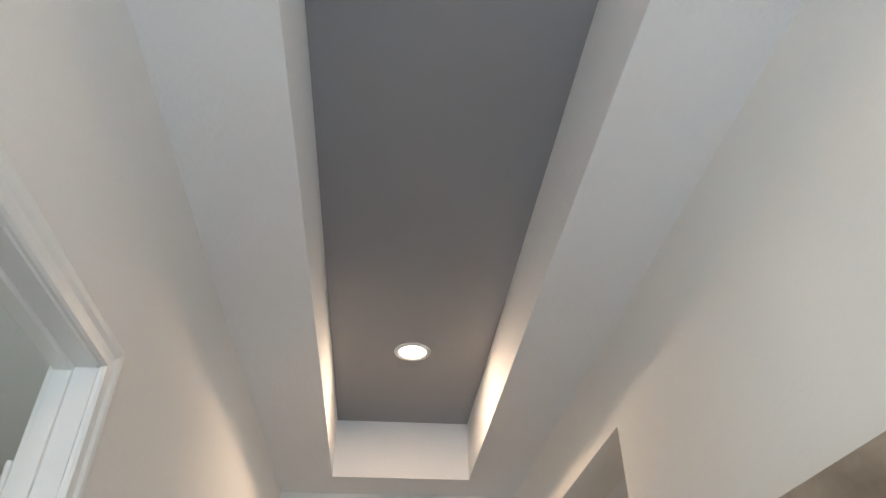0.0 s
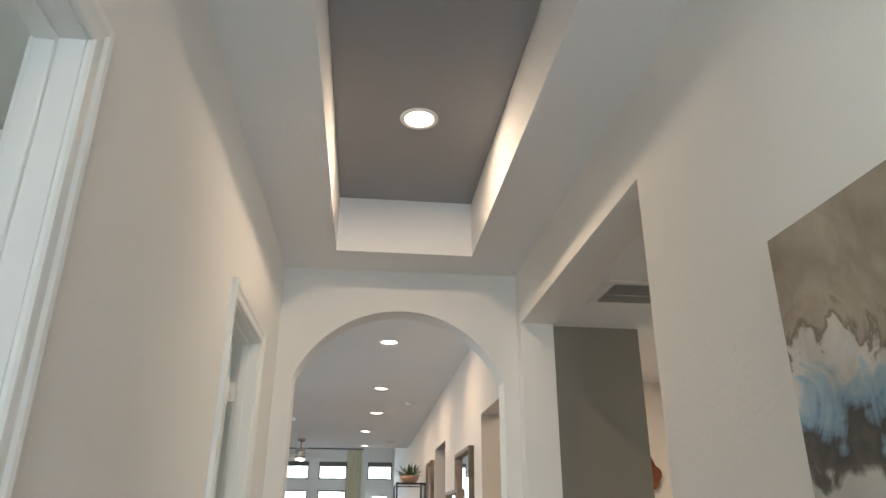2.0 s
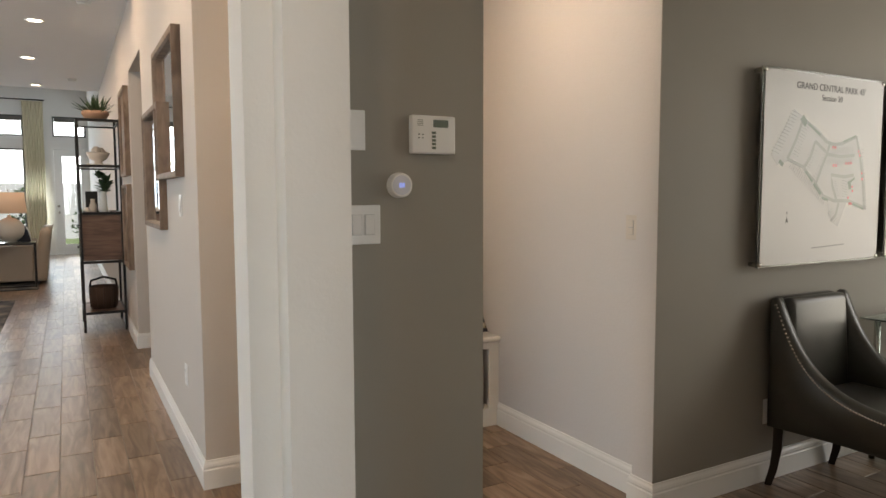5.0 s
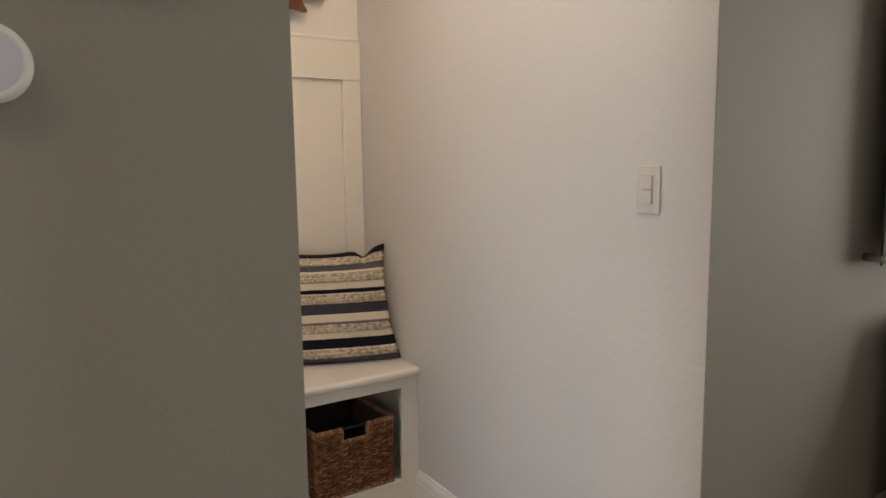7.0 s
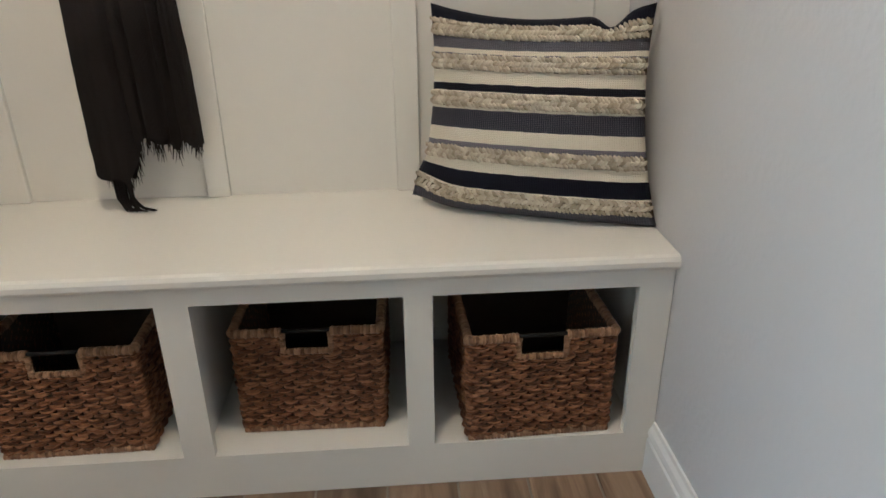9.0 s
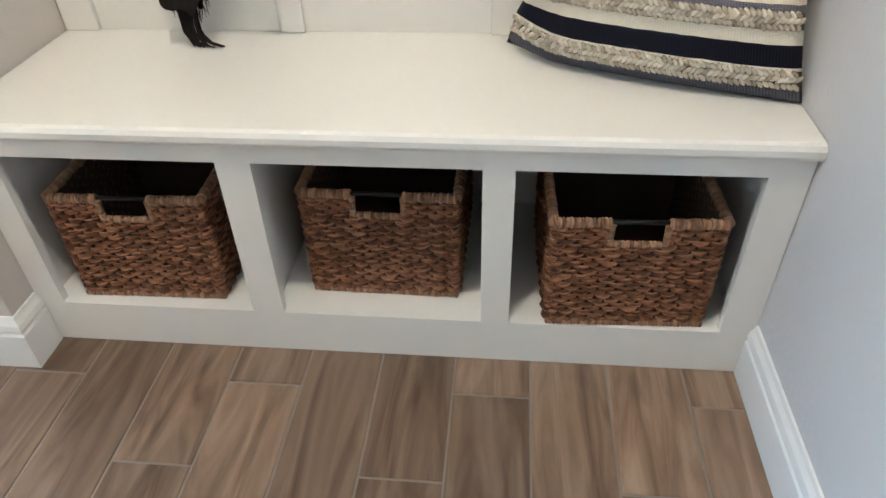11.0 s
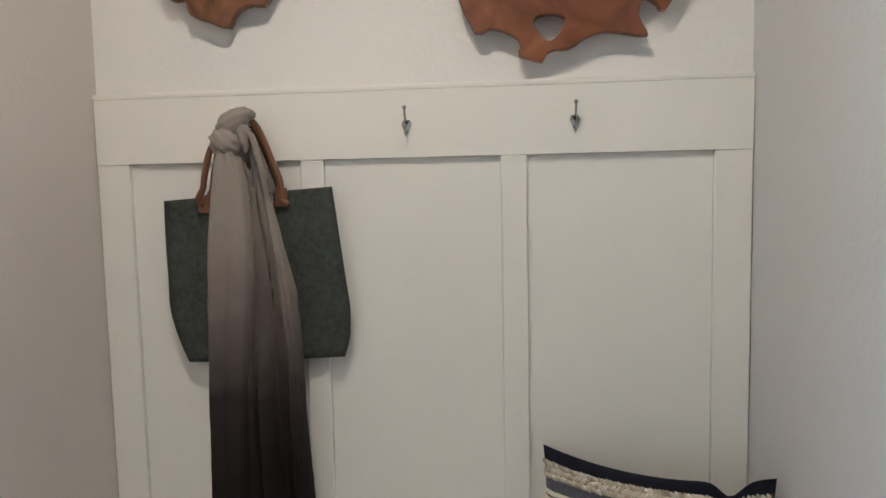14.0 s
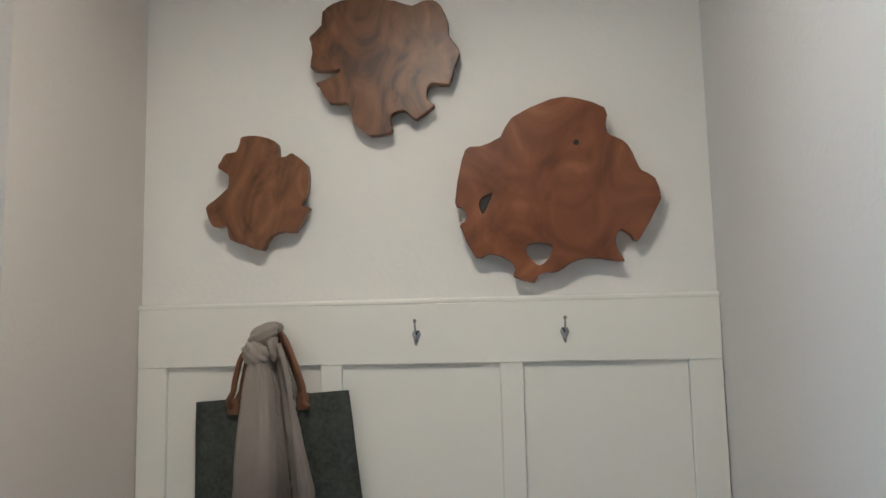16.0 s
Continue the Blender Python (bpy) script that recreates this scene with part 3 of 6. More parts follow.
# bench with three cubbies
t = thing("storage_bench", "white painted built-in bench with three open cubbies", "bench")
holes = [[(a, 0.113), (b, 0.113), (b, 0.482), (a, 0.482)] for a, b in ((0.965, 1.394), (1.460, 1.878), (1.936, 2.359))]
part("face_frame", plate([(0.907, 0.001), (2.428, 0.001), (2.428, 0.5205), (0.907, 0.5205)], 1.437, 1.457, holes), BENCHW, t)
part("seat_top", sweep([(0.9065, 1.884), (2.4285, 1.884)], [(0, 0.521), (0.452, 0.521), (0.460, 0.524), (0.465, 0.532), (0.465, 0.543), (0.460, 0.551), (0.452, 0.5545), (0, 0.5545)], -1, lambda p, h: (p.x, p.y, h)), BENCHW, t, "glossy white seat board")
part("cubby_floor", boxes((0.907, 1.4572, 0.091, 2.428, 1.874, 0.1125)), BENCHW, t)
part("back_panel", boxes((0.907, 1.8745, 0.001, 2.428, 1.884, 0.5205)), BENCHW, t)
for a, b in ((0.907, 0.935), (1.412, 1.440), (1.893, 1.921), (2.390, 2.428)):
    part("divider", boxes((a, 1.4572, 0.1128, b, 1.8743, 0.5205)), BENCHW, t)

# woven baskets
def strand_mat(name, stops, rough):
    """Dry leaf strands: every strand has its own tone, with streaks along it."""
    m = ramp(mat(name, stops[0], rough, spec=0.35), [(0.0, stops[0]), (0.3, stops[1]), (0.65, stops[2]), (1.0, stops[3])], scale=30, stretch=(0.5, 1, 2.5), detail=5, distort=0.4)
    n, l = m.node_tree.nodes, m.node_tree.links
    cr, tx = next(x for x in n if x.type == 'VALTORGB'), next(x for x in n if x.type == 'TEX_NOISE')
    ge, ma = n.new("ShaderNodeNewGeometry"), n.new("ShaderNodeMath")
    ma.operation = 'MULTIPLY_ADD'
    ma.inputs[1].default_value = 0.80
    su = n.new("ShaderNodeMath")
    su.operation = 'SUBTRACT'
    su.inputs[1].default_value = 0.36
    l.new(tx.outputs["Fac"], su.inputs[0])
    l.new(ge.outputs["Random Per Island"], ma.inputs[0])
    l.new(su.outputs[0], ma.inputs[2])
    l.new(ma.outputs[0], cr.inputs[0])
    return m


WEAVE = strand_mat("woven_banana_leaf", ((0.042, 0.016, 0.008), (0.125, 0.049, 0.022), (0.220, 0.094, 0.044), (0.37, 0.175, 0.088)), 0.58)
RIMW = strand_mat("coiled_rim", ((0.10, 0.050, 0.028), (0.21, 0.115, 0.066), (0.30, 0.170, 0.098), (0.42, 0.25, 0.15)), 0.55)
# near-black brown: the shade between and behind the strands is in this colour
INNER = mat("shaded_basket_inside", (0.050, 0.035, 0.022), 0.85, grain=0.2, scale=90, bump=0.002)
rng = random.Random(5)
BW, BD, BH = 0.325, 0.34, 0.262


def basket_thing():
    t = thing("woven_basket", "brown woven banana-leaf storage basket in the bench cubby", "basket", "baskets in the bench")
    w, d, h = BW / 2, BD, BH
    # shell, coloured dark so gaps and inside look shaded
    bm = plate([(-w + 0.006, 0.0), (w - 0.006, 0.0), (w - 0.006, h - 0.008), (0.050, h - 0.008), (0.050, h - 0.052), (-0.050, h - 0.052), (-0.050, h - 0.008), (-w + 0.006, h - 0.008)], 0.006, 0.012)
    part("front_backing", bm, INNER, t)
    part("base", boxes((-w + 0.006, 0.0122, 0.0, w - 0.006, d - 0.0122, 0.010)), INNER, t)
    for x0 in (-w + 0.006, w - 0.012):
        part("side_backing", boxes((x0, 0.0122, 0.0102, x0 + 0.006, d - 0.0122, h - 0.008)), INNER, t)
    part("rear_backing", boxes((-w + 0.006, d - 0.012, 0.0, w - 0.006, d - 0.006, h - 0.008)), INNER, t)

    # woven courses
    def weave(x0, x1, z, phase, put, bm):
        x = x0 - phase
        while x < x1:
            ln = 0.0345 + rng.uniform(-0.003, 0.003)
            a, b = max(x0, x - 0.003), min(x1, x + ln + 0.003)
            if b - a > 0.008:
                c, q = (a + b) / 2, (b - a) / 4
                slope = rng.uniform(-0.0004, 0.0026)
                for lift in (-0.0036, 0.0, 0.0036):
                    r = rng.uniform(0.0018, 0.0027)
                    dz, bulge = lift + rng.uniform(-0.0009, 0.0009), rng.uniform(0.0030, 0.0065)
                    tube([put(a, -0.0080, z + dz * 0.45 - slope), put(c - q, 0.4 * bulge, z + dz - slope * 0.5), put(c, bulge, z + dz), put(c + q, 0.4 * bulge, z + dz + slope * 0.5), put(b, -0.0080, z + dz * 0.45 + slope)], r, 6, bm,
                         radii=[r * 0.75, r, r * 1.12, r, r * 0.75])
            x += ln
    rows = 23
    front = lambda x, o, z: (x, 0.004 - o, z)
    sides = [lambda x, o, z: (-w + 0.004 - o, x + w, z), lambda x, o, z: (w - 0.004 + o, x + w, z)]
    fb, lb, rb = bmesh.new(), bmesh.new(), bmesh.new()
    for k in range(rows):
        z = 0.012 + (h - 0.030) * k / (rows - 1)
        ph = 0.01625 * (k % 2) + rng.uniform(-0.003, 0.003) + 0.004
        if z > h - 0.056:
            weave(-w, -0.052, z, ph, front, fb)
            weave(0.052, w, z, ph, front, fb)
        else:
            weave(-w, w, z, ph, front, fb)
        weave(-w, -w + d, z, ph, sides[0], lb)
        weave(-w, -w + d, z, ph, sides[1], rb)
    part("front_weave", fb, WEAVE, t, smooth=True)
    part("side_weave", lb, WEAVE, t, smooth=True)
    part("side_weave", rb, WEAVE, t, smooth=True)

    # wrapped rim, and the wrapped edge of the handle hole
    def coil(path, r, bm, pitch=0.0072):
        pts = [Vector(p) for p in path]
        for a, b in zip(pts, pts[1:]):
            n = max(1, round((b - a).length / pitch))
            dirn = (b - a).normalized()
            for k in range(n):
                c = a + (b - a) * ((k + 0.5) / n)
                lean = dirn + Vector((rng.uniform(-0.18, 0.18), rng.uniform(-0.18, 0.18), rng.uniform(-0.12, 0.12)))
                rr = r * rng.uniform(0.92, 1.10)
                q = lean.to_track_quat('Z', 'Y').to_matrix().to_4x4()
                turned([(rr * 0.75, -pitch * 0.55), (rr, -pitch * 0.25), (rr, pitch * 0.25), (rr * 0.75, pitch * 0.55)], 8, Matrix.Translation(c) @ q, bm)
    bm = bmesh.new()
    zt = h - 0.008
    coil([(-0.052, 0.005, zt), (-w + 0.004, 0.005, zt), (-w + 0.004, d - 0.005, zt), (w - 0.004, d - 0.005, zt), (w - 0.004, 0.005, zt), (0.052, 0.005, zt)], 0.0105, bm)
    part("rim", bm, RIMW, t, "wrapped coil rim", True)
    bm = bmesh.new()
    coil([(-0.052, 0.004, zt), (-0.052, 0.004, h - 0.056), (0.052, 0.004, h - 0.056), (0.052, 0.004, zt)], 0.0075, bm)
    part("handle_edge", bm, RIMW, t, "wrapped edge of the handle hole", True)
    bm = bmesh.new()
    coil([(-w + 0.004, 0.002, 0.006), (w - 0.004, 0.002, 0.006)], 0.0075, bm)
    part("base_edge", bm, RIMW, t, "", True)
    part("handle_rod", tube([(-0.060, 0.006, zt + 0.002), (0.060, 0.006, zt + 0.002)], 0.0045, 10), BLACKMETAL, t, "dark metal handle rod", True)
    return t


first = basket_thing()
first.matrix_world = pose(2.169, 1.448, 0.1128, 0, 0, 2)
copy_thing(first, pose(1.668, 1.512, 0.1128, 0, 0, -1))
copy_thing(first, pose(1.164, 1.470, 0.1128, 0, 0, 1))

# striped cushion
STRIPES = [(0.056, 'navy'), (0.134, 'braid'), (0.185, 'pale_weave'), (0.205, 'cream'), (0.213, 'greyline'), (0.282, 'braid'), (0.342, 'cream'), (0.374, 'dark'), (0.384, 'cream'), (0.448, 'braid'), (0.458, 'cream'),
           (0.548, 'weave'), (0.618, 'cream'), (0.645, 'greyline'), (0.71, 'braid'), (0.766, 'cream'), (0.858, 'navy'), (0.868, 'cream'), (0.944, 'braid'), (1.001, 'pale_weave')]
STRIPES = [(v + 0.035 * math.sin(math.pi * min(v, 1.0)), kind) for v, kind in STRIPES]
# 'braid' tints the cloth under the stitches dark, as painted shade between them
TINT = {'navy': (0.006, 0.007, 0.016), 'braid': (0.14, 0.108, 0.075), 'weave': (0.026, 0.027, 0.042), 'pale_weave': (0.085, 0.085, 0.105), 'cream': (0.80, 0.74, 0.62), 'dark': (0.008, 0.009, 0.016), 'greyline': (0.16, 0.15, 0.18)}
CUSHION = mat("striped_woven_cotton", (0.7, 0.66, 0.58), 0.9, spec=0.2)
n, l = CUSHION.node_tree.nodes, CUSHION.node_tree.links
uvn, sp = n.new("ShaderNodeUVMap"), n.new("ShaderNodeSeparateXYZ")
l.new(uvn.outputs[0], sp.inputs[0])
wob = n.new("ShaderNodeTexNoise")
wob.inputs["Scale"].default_value = 14
l.new(uvn.outputs[0], wob.inputs["Vector"])
wa = n.new("ShaderNodeMath")
wa.operation = 'MULTIPLY_ADD'
wa.inputs[1].default_value = 0.010
l.new(wob.outputs["Fac"], wa.inputs[0])
l.new(sp.outputs[1], wa.inputs[2])
r = n.new("ShaderNodeValToRGB")
r.color_ramp.interpolation = 'CONSTANT'
pos = 0.0
for k, (end, kind) in enumerate(STRIPES):
    e = r.color_ramp.elements[0] if k == 0 else r.color_ramp.elements.new(min(pos + 0.005, 0.999))
    e.color = (*TINT[kind], 1)
    pos = end
r.color_ramp.elements.remove(r.color_ramp.elements[-1]) if len(r.color_ramp.elements) > len(STRIPES) else None
l.new(wa.outputs[0], r.inputs[0])
# fine yarn: flecks of light thread across the dark weave
wv = n.new("ShaderNodeTexWave")
wv.bands_direction = 'X'
wv.inputs["Scale"].default_value, wv.inputs["Distortion"].default_value, wv.inputs["Detail"].default_value = 32, 2.0, 3
l.new(uvn.outputs[0], wv.inputs["Vector"])
wv2 = n.new("ShaderNodeTexWave")
wv2.bands_direction = 'Y'
wv2.inputs["Scale"].default_value, wv2.inputs["Distortion"].default_value = 38, 2.0
l.new(uvn.outputs[0], wv2.inputs["Vector"])
mm = n.new("ShaderNodeMath")
mm.operation = 'MULTIPLY'
l.new(wv.outputs["Fac"], mm.inputs[0])
l.new(wv2.outputs["Fac"], mm.inputs[1])
mask = n.new("ShaderNodeValToRGB")
mask.color_ramp.interpolation = 'CONSTANT'
pos = 0.0
for k, (end, kind) in enumerate(STRIPES):
    e = mask.color_ramp.elements[0] if k == 0 else mask.color_ramp.elements.new(min(pos + 0.005, 0.999))
    v = 1.0 if kind in ('weave', 'pale_weave', 'greyline') else 0.08
    e.color = (v, v, v, 1)
    pos = end
l.new(wa.outputs[0], mask.inputs[0])
mk = n.new("ShaderNodeMath")
mk.operation = 'MULTIPLY'
l.new(mm.outputs[0], mk.inputs[0])
l.new(mask.outputs[0], mk.inputs[1])
mix = n.new("ShaderNodeMix")
mix.data_type, mix.blend_type = 'RGBA', 'ADD'
mix.inputs["B"].default_value = (0.13, 0.125, 0.135, 1)
l.new(mk.outputs[0], mix.inputs["Factor"])
l.new(r.outputs[0], mix.inputs["A"])
l.new(mix.outputs["Result"], n["Principled BSDF"].inputs["Base Color"])
bp = n.new("ShaderNodeBump")
bp.inputs["Strength"].default_value, bp.inputs["Distance"].default_value = 0.6, 0.003
l.new(mm.outputs[0], bp.inputs["Height"])
l.new(bp.outputs[0], n["Principled BSDF"].inputs["Normal"])
YARN = strand_mat("cream_wool_braid", ((0.33, 0.27, 0.195), (0.49, 0.42, 0.32), (0.61, 0.54, 0.43), (0.76, 0.70, 0.585)), 0.95)

CBL, CBR, CTL, CTR = Vector((1.917, 1.762, 0.559)), Vector((2.428, 1.561, 0.559)), Vector((1.965, 1.835, 1.002)), Vector((2.412, 1.657, 1.008))
out = -((CBR - CBL).cross(CTL - CBL)).normalized()
if out.y > 0:
    out = -out


def cushion_point(u, v, s):
    """u across, v from the top, s: which side."""
    p = (CTL * (1 - u) + CTR * u) * (1 - v) + (CBL * (1 - u) + CBR * u) * v
    a, b = 4 * u * (1 - u), 4 * v * (1 - v)
    fat = 0.070 * (max(a, 0) ** 0.55) * (max(b, 0) ** 0.5)
    waist = 0.030 * a * min(0.0, (2 * v - 1) ** 3) - 0.004 * a * (1 - v) - 0.004 * a * max(0.0, 2 * v - 1) ** 3
    side = 0.034 * b * (2 * u - 1)
    wrinkle = 0.0035 * noise.noise(Vector((u * 5, v * 7, s))) * min(1, 6 * a * b)
    q = p + out * (fat * s + wrinkle) + (CTL - CBL).normalized() * (waist - 0.030 * math.exp(-((u - 0.83) / 0.055) ** 2 - (v / 0.09) ** 2)) - (CTR - CTL).normalized() * side * 0.7
    q += out * 0.016 * math.exp(-((v - 0.93) / 0.05) ** 2) * (1 - u) * a * (1 if s > 0 else 0)
    flare = math.exp(-(u / 0.11) ** 2) * min(1.0, max(0.0, (v - 0.74) / 0.14))
    q += (CTL - CBL).normalized() * 0.026 * flare * (1 - 0.6 * v) * 2 - (CTR - CTL).normalized() * 0.009 * flare
    return q


t = thing("cushion", "square cushion with navy, cream and braided wool stripes", "cushion")
bm = bmesh.new()
uvl = bm.loops.layers.uv.new("UVMap")
N = 44
grids = {}
for s in (1, -1):
    g = [[bm.verts.new(cushion_point(i / N, j / N, s)) for i in range(N + 1)] for j in range(N + 1)]
    for j in range(N):
        for i in range(N):
            f = bm.faces.new((g[j][i], g[j][i + 1], g[j + 1][i + 1], g[j + 1][i]))
            for lp, (a, b) in zip(f.loops, ((i, j), (i + 1, j), (i + 1, j + 1), (i, j + 1))):
                lp[uvl].uv = (a / N, b / N)
bmesh.ops.remove_doubles(bm, verts=bm.verts, dist=0.0004)
part("cover", bm, CUSHION, t, "", True)
top = 0.0
for end, kind in STRIPES:
    if kind == 'braid':
        bm = bmesh.new()
        lines = 3
        for q in range(lines):
            v = top + (end - top) * (q + 0.5) / lines
            n_b = 56
            for k in range(n_b):
                u = (k + 0.5 + 0.5 * (q % 2)) / (n_b + 0.6)
                c = cushion_point(u, v + rng.uniform(-0.003, 0.003), 1) + out * 0.0008
                tilt = (0.80 if q % 2 else -0.80) + rng.uniform(-0.2, 0.2)
                dv = (CTR - CTL).normalized() * math.cos(tilt) + (CTL - CBL).normalized() * math.sin(tilt)
                ln = rng.uniform(0.0074, 0.0088)
                rr = rng.uniform(0.0041, 0.0048)
                tube([c - dv * ln, c - dv * ln * 0.4 + out * 0.0026, c + dv * ln * 0.4 + out * 0.0026, c + dv * ln], rr, 6, bm, radii=[rr * 0.4, rr, rr, rr * 0.4])
        part("braided_stripe", bm, YARN, t, "chunky cream wool braid", True)
    top = end

part("corner_loop", tube([(2.385, 1.606, 0.568), (2.404, 1.598, 0.566), (2.420, 1.600, 0.572), (2.424, 1.606, 0.586), (2.412, 1.612, 0.592), (2.396, 1.612, 0.584)], 0.006, 7, radii=[0.004, 0.006, 0.0065, 0.006, 0.005, 0.004]), YARN, t, "cream corner loop", True)

# hooks


HOOKM = mat("polished_dark_nickel", (0.40, 0.40, 0.41), 0.10, 1.0)


def coat_hook(x, z=1.735):
    t = thing("coat_hook", "small polished nickel coat hook with a diamond plate", "hook", "coat hooks", pose(x, 1.866, z))
    ring = [(0, -0.028), (0.0115, 0.003), (0.0075, 0.013), (-0.0075, 0.013), (-0.0115, 0.003)]
    bm = bmesh.new()
    low, mid = [bm.verts.new((a, 0.0, b)) for a, b in ring], [bm.verts.new((a, -0.003, b)) for a, b in ring]
    tip = bm.verts.new((0, -0.0085, -0.002))
    for k in range(5):
        bm.faces.new((low[k], low[(k + 1) % 5], mid[(k + 1) % 5], mid[k]))
        bm.faces.new((mid[k], mid[(k + 1) % 5], tip))
    part("plate", bm, HOOKM, t, "faceted diamond plate")
    bm = tube([(0, -0.004, 0.006), (0, -0.022, 0.012), (0, -0.032, 0.024), (0, -0.034, 0.036)], 0.0026, 8)
    bmesh.ops.create_uvsphere(bm, u_segments=10, v_segments=8, radius=0.005, matrix=pose(0, -0.034, 0.038))
    part("upper_prong", bm, HOOKM, t, "", True)
    bm = tube([(0, -0.004, -0.012), (0, -0.014, -0.022), (0, -0.024, -0.022), (0, -0.029, -0.012)], 0.0026, 8)
    bmesh.ops.create_uvsphere(bm, u_segments=10, v_segments=8, radius=0.0045, matrix=pose(0, -0.029, -0.010))
    part("lower_prong", bm, HOOKM, t, "", True)
    return t


for x in (1.297, 1.663, 2.042):
    coat_hook(x)

# felt bag
FELT = mat("dark_grey_felt", (0.060, 0.067, 0.061), 0.97, grain=0.6, scale=85, bump=0.0025, spread=0.35, big=16, spec=0.15)
LEATHER = mat("tan_leather", (0.155, 0.066, 0.032), 0.5, grain=0.12, scale=70, bump=0.0005, spread=0.12, big=12)
t = thing("tote_bag", "dark grey felt tote bag with tan leather handles", "bag")
bm = bmesh.new()
W = 26
front_rows, back_rows = [], []
for j in range(W + 1):
    v = j / W
    xl = 1.088 + 0.000 * v + 0.042 * max(0, (v - 0.62) / 0.38) ** 1.6
    xr = 1.486 + 0.034 * min(1, v / 0.7) - 0.016 * max(0, (v - 0.8) / 0.2) ** 2
    zl, zr = 1.575 - 0.385 * v, 1.600 - 0.396 * v
    fr, bk = [], []
    for i in range(W + 1):
        u = i / W
        puff = 0.018 * (4 * u * (1 - u)) ** 0.6 * (0.35 + 0.65 * math.sin(math.pi * min(1, 0.1 + v * 0.9)))
        rip = 0.0025 * noise.noise(Vector((u * 4, v * 3, 2)))
        x, z = xl * (1 - u) + xr * u, zl * (1 - u) + zr * u
        fr.append(bm.verts.new((x, 1.836 - puff + rip, z)))
        bk.append(bm.verts.new((x, 1.849, z)))
    front_rows.append(fr)
    back_rows.append(bk)
edge_pts = {c: [(r[c].co.x, r[c].co.y + 0.004, r[c].co.z) for r in front_rows] for c in (0, W)}
for rows_, flip in ((front_rows, 1), (back_rows, -1)):
    for a, b in zip(rows_, rows_[1:]):
        for i in range(W):
            bm.faces.new((a[i], a[i + 1], b[i + 1], b[i]))
for i in range(W):
    bm.faces.new((front_rows[-1][i], front_rows[-1][i + 1], back_rows[-1][i + 1], back_rows[-1][i]))
    bm.faces.new((front_rows[0][i], front_rows[0][i + 1], back_rows[0][i + 1], back_rows[0][i]))
for j in range(W):
    for i in (0, W):
        bm.faces.new((front_rows[j][i], front_rows[j + 1][i], back_rows[j + 1][i], back_rows[j][i]))
part("body", bm, FELT, t, "", True)
for col in (0, W):
    part("edge_binding", tube([Vector(front_rows_co) for front_rows_co in edge_pts[col]], 0.0035, 6), DARKPLASTIC, t, "thin black edge binding", True)
for dy, dx in ((0.0, 0.0), (0.020, 0.014)):
    y = 1.812 + dy
    bm = tube(soft_curve([(1.195 + dx, y, 1.565), (1.196 + dx, y, 1.605), (1.205 + dx, y, 1.652), (1.226 + dx * 0.6, y, 1.702), (1.297, y - 0.004, 1.752), (1.320 - dx * 0.4, y, 1.748), (1.340 - dx, y, 1.715), (1.360 - dx, y, 1.662), (1.378 - dx, y, 1.612), (1.379 - dx, y, 1.575), (1.378 - dx, y, 1.560)], 5)[:-5], 0.0075, 8)
    part("handle", bm, LEATHER, t, "tan rolled leather handle", True)
for x, z in ((1.195, 1.566), (1.378, 1.578)):
    part("handle_tab", boxes((x - 0.0145, 1.8115, z - 0.021, x + 0.0145, 1.8155, z + 0.021), bevel=0.0015), LEATHER, t, "stitched tan leather tab")

# scarf
SCARF = mat("ombre_gauze", (0.3, 0.27, 0.25), 0.95, spec=0.1)
n, l = SCARF.node_tree.nodes, SCARF.node_tree.links
tc, sp = n.new("ShaderNodeTexCoord"), n.new("ShaderNodeSeparateXYZ")
l.new(tc.outputs["Object"], sp.inputs[0])
nz = n.new("ShaderNodeTexNoise")
nz.inputs["Scale"].default_value = 14
l.new(tc.outputs["Object"], nz.inputs["Vector"])
ma = n.new("ShaderNodeMath")
ma.operation = 'MULTIPLY_ADD'
ma.inputs[1].default_value = 0.12
l.new(nz.outputs["Fac"], ma.inputs[0])
l.new(sp.outputs[2], ma.inputs[2])
mr = n.new("ShaderNodeMapRange")
mr.inputs["From Min"].default_value, mr.inputs["From Max"].default_value = 0.99, 1.58
l.new(ma.outputs[0], mr.inputs["Value"])
r = n.new("ShaderNodeValToRGB")
for e, (p, c) in zip((r.color_ramp.elements[0], r.color_ramp.elements.new(0.3), r.color_ramp.elements.new(0.62), r.color_ramp.elements[-1]),
                     ((0.0, (0.020, 0.017, 0.016)), (0.3, (0.040, 0.034, 0.034)), (0.62, (0.17, 0.14, 0.13)), (1.0, (0.34, 0.30, 0.265)))):
    e.position, e.color = p, (*c, 1)
l.new(mr.outputs[0], r.inputs[0])
l.new(r.outputs[0], n["Principled BSDF"].inputs["Base Color"])
thr = n.new("ShaderNodeTexWave")
thr.bands_direction = 'X'
thr.inputs["Scale"].default_value, thr.inputs["Distortion"].default_value, thr.inputs["Detail"].default_value = 160, 3, 2
l.new(tc.outputs["Object"], thr.inputs["Vector"])
bp = n.new("ShaderNodeBump")
bp.inputs["Strength"].default_value, bp.inputs["Distance"].default_value = 0.5, 0.0015
l.new(thr.outputs["Fac"], bp.inputs["Height"])
l.new(bp.outputs[0], n["Principled BSDF"].inputs["Normal"])


